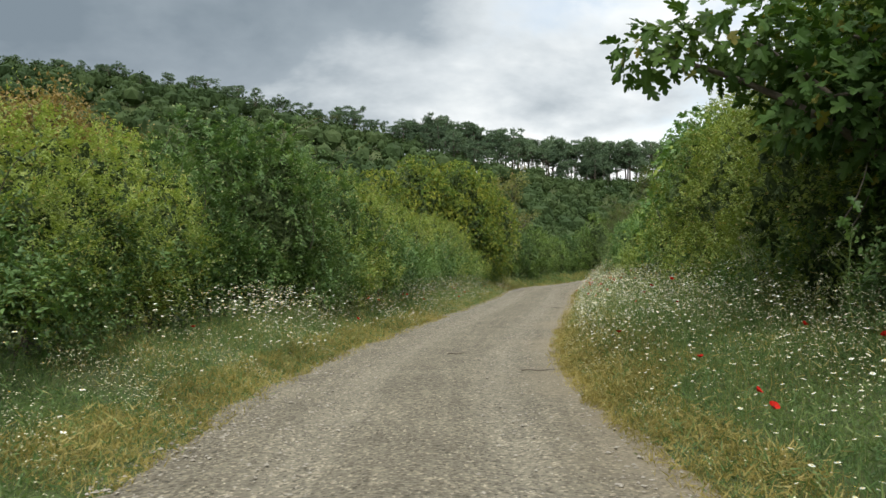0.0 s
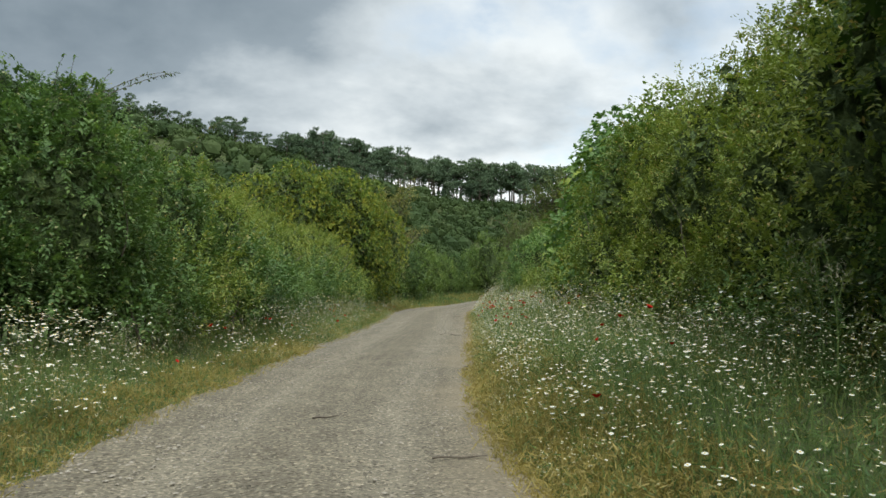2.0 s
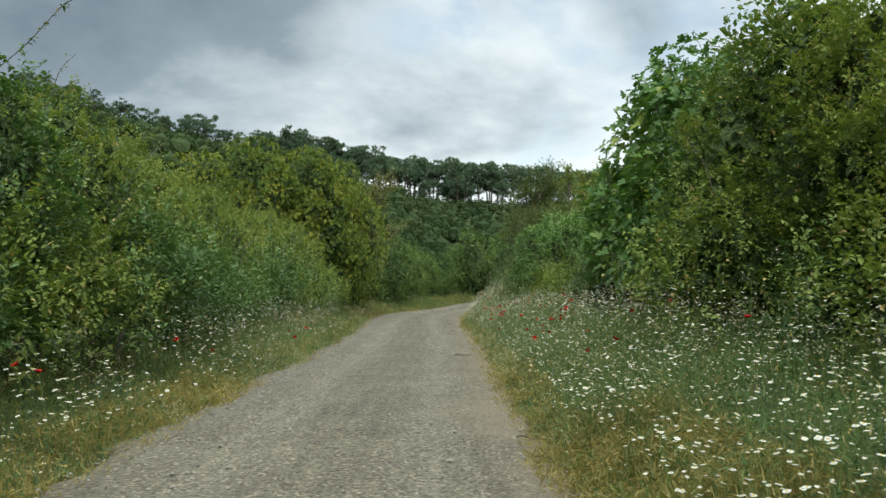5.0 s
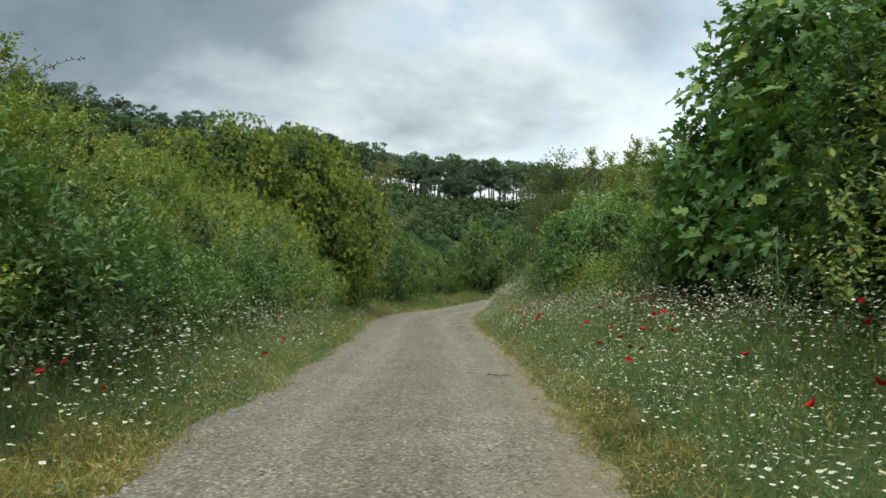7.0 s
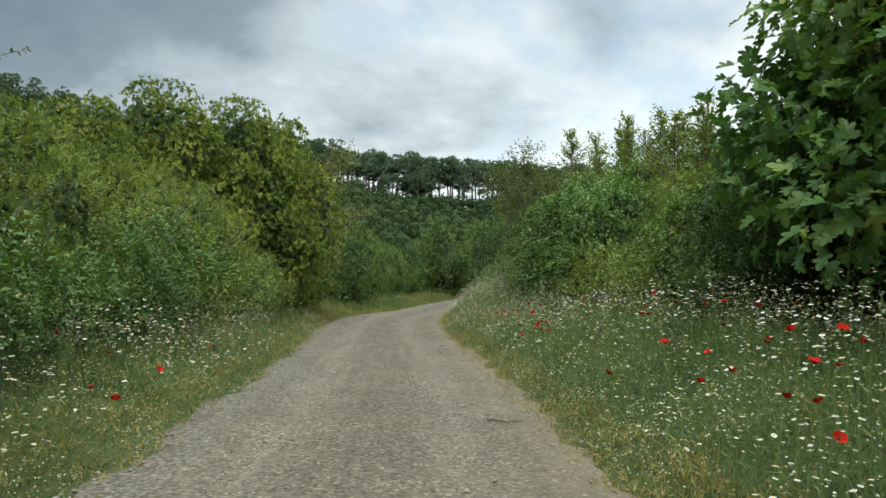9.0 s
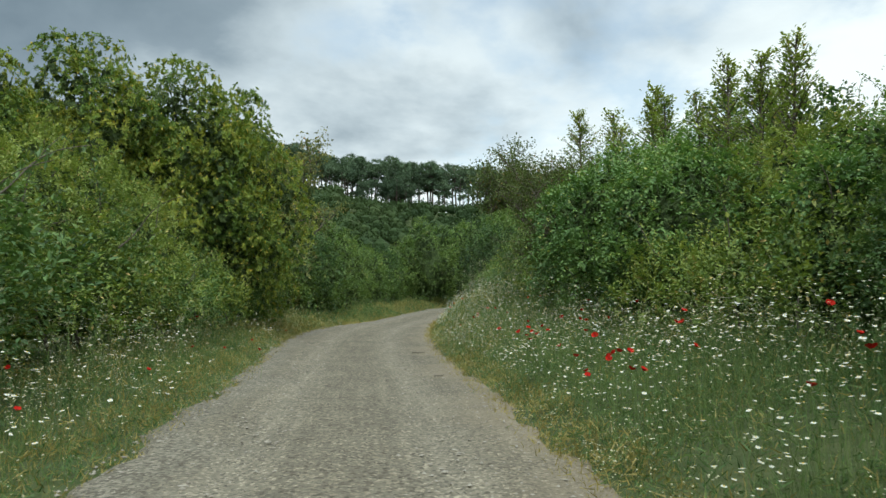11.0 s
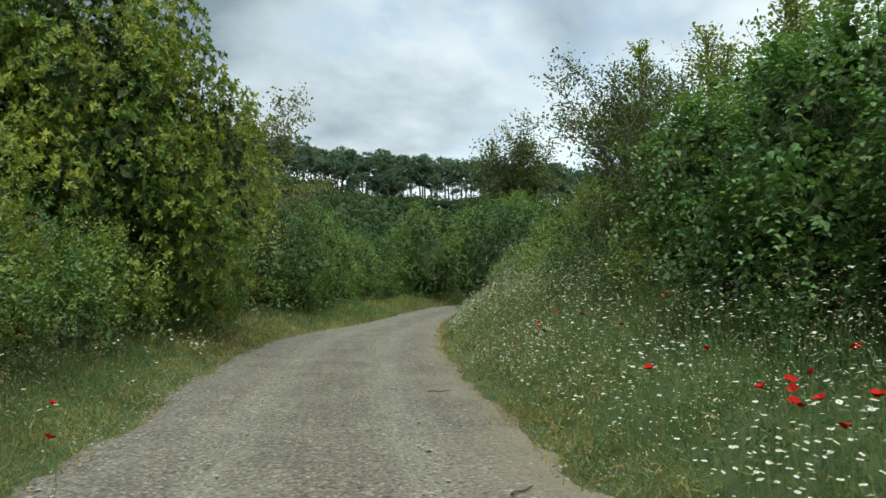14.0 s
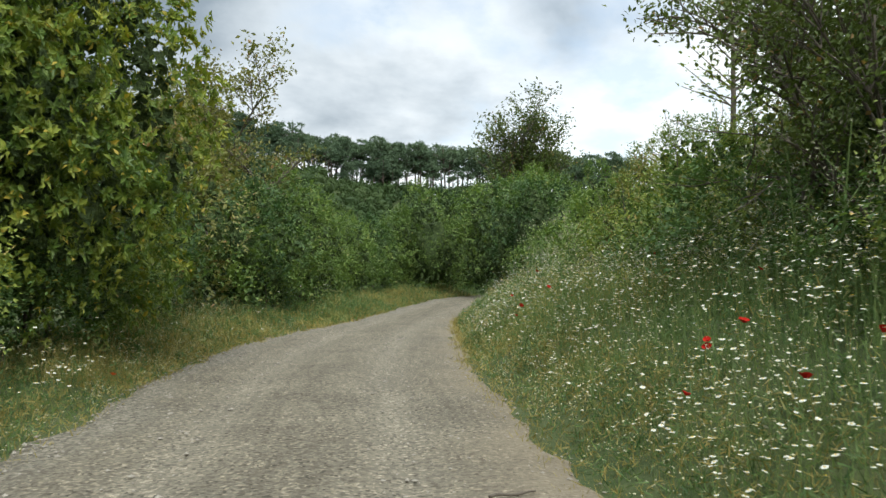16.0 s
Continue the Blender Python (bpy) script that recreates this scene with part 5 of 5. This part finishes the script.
def poppy(x, y, z=None, petal=None, label="scarlet poppy in flower among the verge grass"):
    g = float(ground_height(x, y))
    z = z if z is not None and z - g > 0.12 else g + pop_rng.uniform(0.4, 0.68)
    ob = new("poppy")
    s = pop_rng.uniform(0.5, 0.82)
    ob.matrix_basis = Matrix.Translation((x, y, g - 0.02))
    tilt = Matrix.Translation((0, 0, z - g)) @ Matrix.Rotation(pop_rng.uniform(0, 6.28), 4, "Z") @ Matrix.Rotation(radians(pop_rng.uniform(5, 50)), 4, "X") @ Matrix.Scale(s, 4)
    for k in range(4):
        pt = put("petal", petal or PETAL, ob)
        pt.matrix_basis = tilt @ Matrix.Rotation(k * math.pi / 2, 4, "Z") @ Matrix.Translation((0, 0, 0.002 * (k % 2)))
    put("heart", HEART, ob).matrix_basis = tilt
    st = put("stem", POPPY_STEM, ob)
    st.matrix_basis = Matrix.Translation((0, 0, z - g)) @ Matrix.Diagonal((1, 1, z - g, 1))
    tagged(ob, label, "poppy", "poppies")


for x, y in [(-3.0, 9.7), (3.0, 6.7), (2.8, 5.1), (2.1, 5.4), (2.0, 4.9), (2.2, 6.9), (2.2, 10.1), (3.4, 12.0), (3.2, 11.0), (-1.4, 13.3), (3.2, 12.8), (2.9, 12.1), (3.1, 12.0), (4.3, 21.9), (4.7, 24.4), (4.7, 24.1), (4.4, 24.0), (5.5, 25.5), (5.2, 24.4), (5.1, 24.3), (5.1, 24.0), (4.4, 23.1), (4.5, 23.0), (4.5, 22.8), (4.0, 22.2), (4.9, 23.1), (4.1, 24.8)]:
    poppy(x, y)
for x, y in [(-0.5, 28.1), (0.3, 26.3), (0.5, 25.5), (0.4, 25.1), (0.7, 26.4), (5.7, 30.8), (5.6, 30.6), (5.6, 30.5), (5.6, 30.4), (5.6, 30.2), (5.7, 31.1), (5.5, 31.1), (5.3, 30.4), (5.4, 29.6), (5.3, 29.6), (6.4, 30.8), (6.4, 30.7), (6.3, 30.5), (1.8, 35.3), (2.2, 36.5), (1.5, 32.6)]:
    poppy(x, y)
for x, y in [(7.0, 35.0), (6.7, 35.0), (6.5, 34.9), (6.5, 34.7), (6.4, 34.8), (6.3, 34.9), (6.3, 34.6), (6.2, 34.2), (6.1, 34.4), (6.5, 36.4), (7.6, 41.2), (9.1, 44.4), (2.7, 36.1), (2.6, 36.7), (8.7, 46.4), (8.4, 46.6), (7.6, 41.2), (7.8, 41.1), (8.6, 42.0), (7.0, 40.5)]:
    poppy(x, y)
for cy, cu, n, sy, su in ((21.5, 1.5, 4, 1.6, 0.6), (27.5, 1.5, 14, 1.5, 0.6), (33.0, 1.5, 8, 1.0, 0.5), (37.5, 1.6, 7, 1.5, 0.6), (18, 1.7, 4, 1.5, 0.6), (48, 0.8, 3, 2, 0.3)):
    for k in range(n):
        y = pop_rng.gauss(cy, sy)
        poppy(float(right_edge(y)) + max(0.4, pop_rng.gauss(cu, su)), y)
for cy, n in ((18, 2), (22, 3), (30.5, 4), (40, 2)):
    for k in range(n):
        y = pop_rng.gauss(cy, 1.0)
        poppy(float(left_edge(y)) - pop_rng.uniform(0.3, 1.3), y)


M_ORANGE = plain_material("orange_petal", (0.60, 0.10, 0.012), 0.5, 0.1)
ORANGE_PETAL = PETAL.copy()
ORANGE_PETAL.materials.clear()
ORANGE_PETAL.materials.append(M_ORANGE)
poppy(3.62, 44.9, 0.30, ORANGE_PETAL, "short orange poppy at the gravel edge of the track")


# ---- loose stones and twigs on the track ----
def gravel(name, seed, n, lo, hi, label, flat=1.0, power=3, spread=0.45):
    rng = np.random.default_rng(seed)
    y = 3.5 + 62 * rng.random(n) ** 1.3
    u = rng.random(n)
    edge = rng.random(n) > spread
    u = np.where(edge, np.where(rng.random(n) < 0.68, rng.beta(1, 6, n), 1 - rng.beta(1, 7, n)), u)
    x = left_edge(y) - 0.1 + (right_edge(y) - left_edge(y) + 0.2) * u
    z = track_height(y) + 0.0
    r = lo + (hi - lo) * rng.random(n) ** power
    base = np.array([(1, 0, 0), (-1, 0, 0), (0, 1, 0), (0, -1, 0), (0, 0, 0.6), (0, 0, -0.6)], float)
    tri = np.array([(0, 2, 4), (2, 1, 4), (1, 3, 4), (3, 0, 4), (2, 0, 5), (1, 2, 5), (3, 1, 5), (0, 3, 5)])
    v = base[None] * np.array([1, 1, flat]) * rng.uniform(0.6, 1.3, (n, 6, 1)) * r[:, None, None] + np.stack([x, y, z + r * 0.2 + 0.012], 1)[:, None]
    f = (np.arange(n)[:, None, None] * 6 + tri[None]).reshape(-1, 3)
    tagged(put(name, mesh_np(name, v.reshape(-1, 3), f, [M_STONE])), label, "gravel", kind="stuff")


gravel("gravel", 401, 11000, 0.006, 0.024, "loose grey chippings along the edges of the track", spread=0.35)
gravel("gravel", 402, 4200, 0.008, 0.026, "flat pale stone chips trodden into the track", flat=0.4, power=2.4, spread=0.9)

stone_rng = random.Random(3)


def stone_mesh(seed):
    bm = bmesh.new()
    bmesh.ops.create_icosphere(bm, subdivisions=1, radius=1.0)
    for vtx in bm.verts:
        vtx.co = vtx.co * (1 + 0.35 * noise.noise(vtx.co * 1.3 + Vector((seed * 7.0, 0, 0))))
        vtx.co.z *= 0.35
    me = bpy.data.meshes.new("stone")
    bm.to_mesh(me)
    bm.free()
    me.materials.append(M_STONE)
    return me


STONES = [stone_mesh(k) for k in range(4)]
for k in range(90):
    y = 4 + 50 * stone_rng.random() ** 1.2
    q = stone_rng.random()
    q = q if stone_rng.random() < 0.5 else (0.03 + 0.1 * q if stone_rng.random() < 0.5 else 0.97 - 0.1 * q)
    x = float(left_edge(y)) + q * float(right_edge(y) - left_edge(y))
    st = put("stone", STONES[k % 4], road)
    r = stone_rng.uniform(0.014, 0.03)
    st.matrix_basis = Matrix.Translation((x, y, float(track_height(y)) + 0.012 + r * 0.2)) @ Matrix.Rotation(stone_rng.uniform(0, 6.28), 4, "Z") @ Matrix.Diagonal((r * stone_rng.uniform(0.8, 1.6), r, r, 1))


# ---- weeds, creepers and twigs ----
def tall_weed_mesh(seed, h):
    """An upright stalk with side shoots, narrow leaves and a loose seed head."""
    rng = np.random.default_rng(seed)
    t = np.linspace(0, 1, 8)
    path = np.stack([0.08 * h * t ** 2, 0.05 * h * np.sin(t * 3), h * t], 1)
    stalks = [tube(path, 0.006 * (1 - 0.7 * t) + 0.0015, 4)]
    for k in range(7):
        q = rng.uniform(0.35, 0.9)
        b0 = np.array([np.interp(q, t, path[:, j]) for j in range(3)])
        an = rng.uniform(0, 6.28)
        tip = b0 + np.array([math.cos(an), math.sin(an), 1.1]) * h * rng.uniform(0.10, 0.2)
        stalks.append(tube(b0 + (tip - b0) * np.linspace(0, 1, 4)[:, None], [0.003, 0.0025, 0.002, 0.0015], 3))
    n = 70
    tt = rng.uniform(0.08, 0.8, n)
    p = np.stack([np.interp(tt, t, path[:, j]) for j in range(3)], 1)
    d = rng.normal(size=(n, 3)) + np.array([0, 0, 0.3])
    lv = leaves(rng, p, d, rng.normal(size=(n, 3)) + np.array([0, 0, 1.0]), rng.uniform(0.05, 0.12, n) * (1.2 - tt), 0.24)
    m = 90
    hp = np.concatenate([s0[0][-3:].mean(0)[None] for s0 in stalks])
    hq = hp[rng.integers(0, len(hp), m)] + rng.normal(size=(m, 3)) * 0.03
    hd = slivers(hq, rng.normal(size=(m, 3)) + np.array([0, 0, 0.8]), rng.normal(size=(m, 3)), rng.uniform(0.015, 0.04, m), rng.uniform(0.006, 0.012, m))
    return mesh_np("weed_stalk", *join(stalks), [M_STEM]), mesh_np("weed_leaves", *lv, [M_GRASS]), mesh_np("weed_head", *hd, [M_CREAM_DULL])


M_CREAM_DULL = plain_material("seed_head", (0.30, 0.29, 0.20), 0.8, 0.3)
WEEDS = [tall_weed_mesh(k, 1.0) for k in (1, 2, 3)]
weed_rng = random.Random(17)


def tall_weed(x, y, h):
    st, lv, hd = WEEDS[weed_rng.randrange(3)]
    ob = new("tall_weed")
    ob.matrix_basis = Matrix.Translation((x, y, float(ground_height(x, y)) - 0.02)) @ Matrix.Rotation(weed_rng.uniform(0, 6.28), 4, "Z") @ Matrix.Scale(h, 4)
    tagged(put("stalk_work", st, ob), kind="stuff")
    tagged(put("leaf_whorl", lv, ob), kind="stuff")
    tagged(put("seed_head", hd, ob), kind="stuff")
    tagged(ob, "tall pale green weed with a loose seed head on the verge", "weed", "tall weeds")


for k in range(46):
    y = weed_rng.uniform(6, 54)
    tall_weed(float(right_edge(y)) + weed_rng.uniform(1.4, 3.0), y, weed_rng.uniform(0.7, 1.25))
for k in range(44):
    y = weed_rng.uniform(10, 54)
    tall_weed(float(left_edge(y)) - weed_rng.uniform(0.8, 1.6), y, weed_rng.uniform(0.6, 1.0))
for x, y, h in [(8.6, 41.2, 1.4), (8.9, 41.9, 1.5), (8.7, 42.6, 1.3), (9.3, 42.4, 1.5), (8.3, 40.6, 1.2), (9.0, 46.5, 1.3), (9.6, 47.6, 1.4), (10.1, 48.8, 1.4), (9.9, 50.2, 1.3), (10.6, 51.3, 1.4)]:
    tall_weed(x, y, h)


def bare_twig(x, y, length, turn, label):
    """A fallen stick with one side twig, lying on the track."""
    rng = np.random.default_rng(int(x * 100 + y * 7) % 1000)
    t = np.linspace(0, 1, 8)
    path = np.stack([length * (t - 0.5), 0.04 * length * np.sin(t * 6), 0.008 + 0.006 * np.sin(t * 9)], 1)
    side = path[4] + np.outer(np.linspace(0, 1, 4), np.array([0.25, 0.14, 0.01]) * length)
    ob = new("fallen_twig")
    ob.matrix_basis = Matrix.Translation((x, y, float(track_height(y)) + 0.028)) @ Matrix.Rotation(radians(turn), 4, "Z")
    put("stick", mesh_np("stick", *tube(path, 0.008 * (1 - 0.6 * t) + 0.002, 6), [M_BARK], smooth=True), ob)
    put("side_twig", mesh_np("side_twig", *tube(side, [0.004, 0.003, 0.003, 0.002], 5), [M_BARK], smooth=True), ob)
    tagged(ob, label, "twig", "fallen twigs")


for x, y, length, turn in [(3.75, 26.3, 0.32, -25), (1.25, 10.6, 0.45, 8), (0.2, 12.6, 0.3, 30), (5.4, 36.0, 0.25, 40), (6.2, 41.0, 0.3, 10), (2.6, 17.6, 0.26, -40)]:
    bare_twig(x, y, length, turn, "thin dry grey-brown twig lying on the gravel track")


def hedge_whip(x, y, z, length, turn, rise, seed):
    """A long thin shoot that leans out of the hedge over the verge, with a few small leaves."""
    rng = np.random.default_rng(seed)
    t = np.linspace(0, 1, 10)
    path = np.stack([length * t, 0.05 * length * np.sin(t * 5), length * (rise * t - 0.25 * t ** 2)], 1)
    ob = new("leaning_shoot")
    ob.matrix_basis = Matrix.Translation((x, y, z)) @ Matrix.Rotation(radians(turn), 4, "Z")
    put("stem", mesh_np("whip_stem", *tube(path, 0.005 * (1 - 0.7 * t) + 0.0015, 5), [M_BARK], smooth=True), ob)
    n = 40
    tt = rng.uniform(0.25, 1, n)
    p = np.stack([np.interp(tt, t, path[:, j]) for j in range(3)], 1)
    v, f = leaves(rng, p, rng.normal(size=(n, 3)) + np.array([0.6, 0, -0.2]), rng.normal(size=(n, 3)) * 0.4 + np.array([0, 0, 1.0]), rng.uniform(0.04, 0.08, n), 0.45)
    put("leaf_rows", mesh_np("whip_leaves", v, f, [M_THIN]), ob)
    tagged(ob, "long thin leafy shoot leaning out of the hedge top", "shoot", "leaning shoots")


for k, (x, y, z, length, turn, rise) in enumerate([(-3.7, 17.2, 4.1, 1.6, -20, 0.5), (-3.3, 16.6, 4.0, 1.2, 10, 0.7), (-2.9, 20.4, 3.7, 1.3, -30, 0.8), (-3.2, 26.0, 3.6, 1.5, -15, 0.6), (-2.6, 30.0, 3.6, 1.3, 0, 0.7)]):
    hedge_whip(x, y, z, length, turn, rise, 40 + k)


def creeper(x, y, z, drop, seed):
    """A thin vine that hangs from the tree, with a few leaves."""
    rng = np.random.default_rng(seed)
    t = np.linspace(0, 1, 10)
    path = np.stack([-0.35 * drop * t ** 2, 0.08 * np.sin(t * 5), -drop * t], 1)
    ob = new("hanging_creeper")
    ob.matrix_basis = Matrix.Translation((x, y, z))
    put("vine", mesh_np("vine", *tube(path, 0.006 * (1 - 0.6 * t) + 0.0015, 5), [M_BARK], smooth=True), ob)
    n = 12
    tt = np.concatenate([rng.uniform(0.2, 1, n - 5), np.full(5, 0.97)])
    p = np.stack([np.interp(tt, t, path[:, j]) for j in range(3)], 1)
    d, nr, sz = rng.normal(size=(n, 3)) + np.array([0, 0, -0.8]), rng.normal(size=(n, 3)) + np.array([0, -1.0, 0.5]), rng.uniform(0.07, 0.13, n)
    for k in range(n):
        put("leaf", mesh_np("creeper_leaf", *lobed_leaves(rng, p[k:k + 1], d[k:k + 1], nr[k:k + 1], sz[k:k + 1]), [M_FIG]), ob)
    tagged(ob, "thin hanging creeper with a few pale leaves below the tree", "creeper", "creepers")


creeper(4.05, 7.4, 3.0, 1.2, 5)
creeper(4.4, 7.8, 3.2, 1.5, 6)
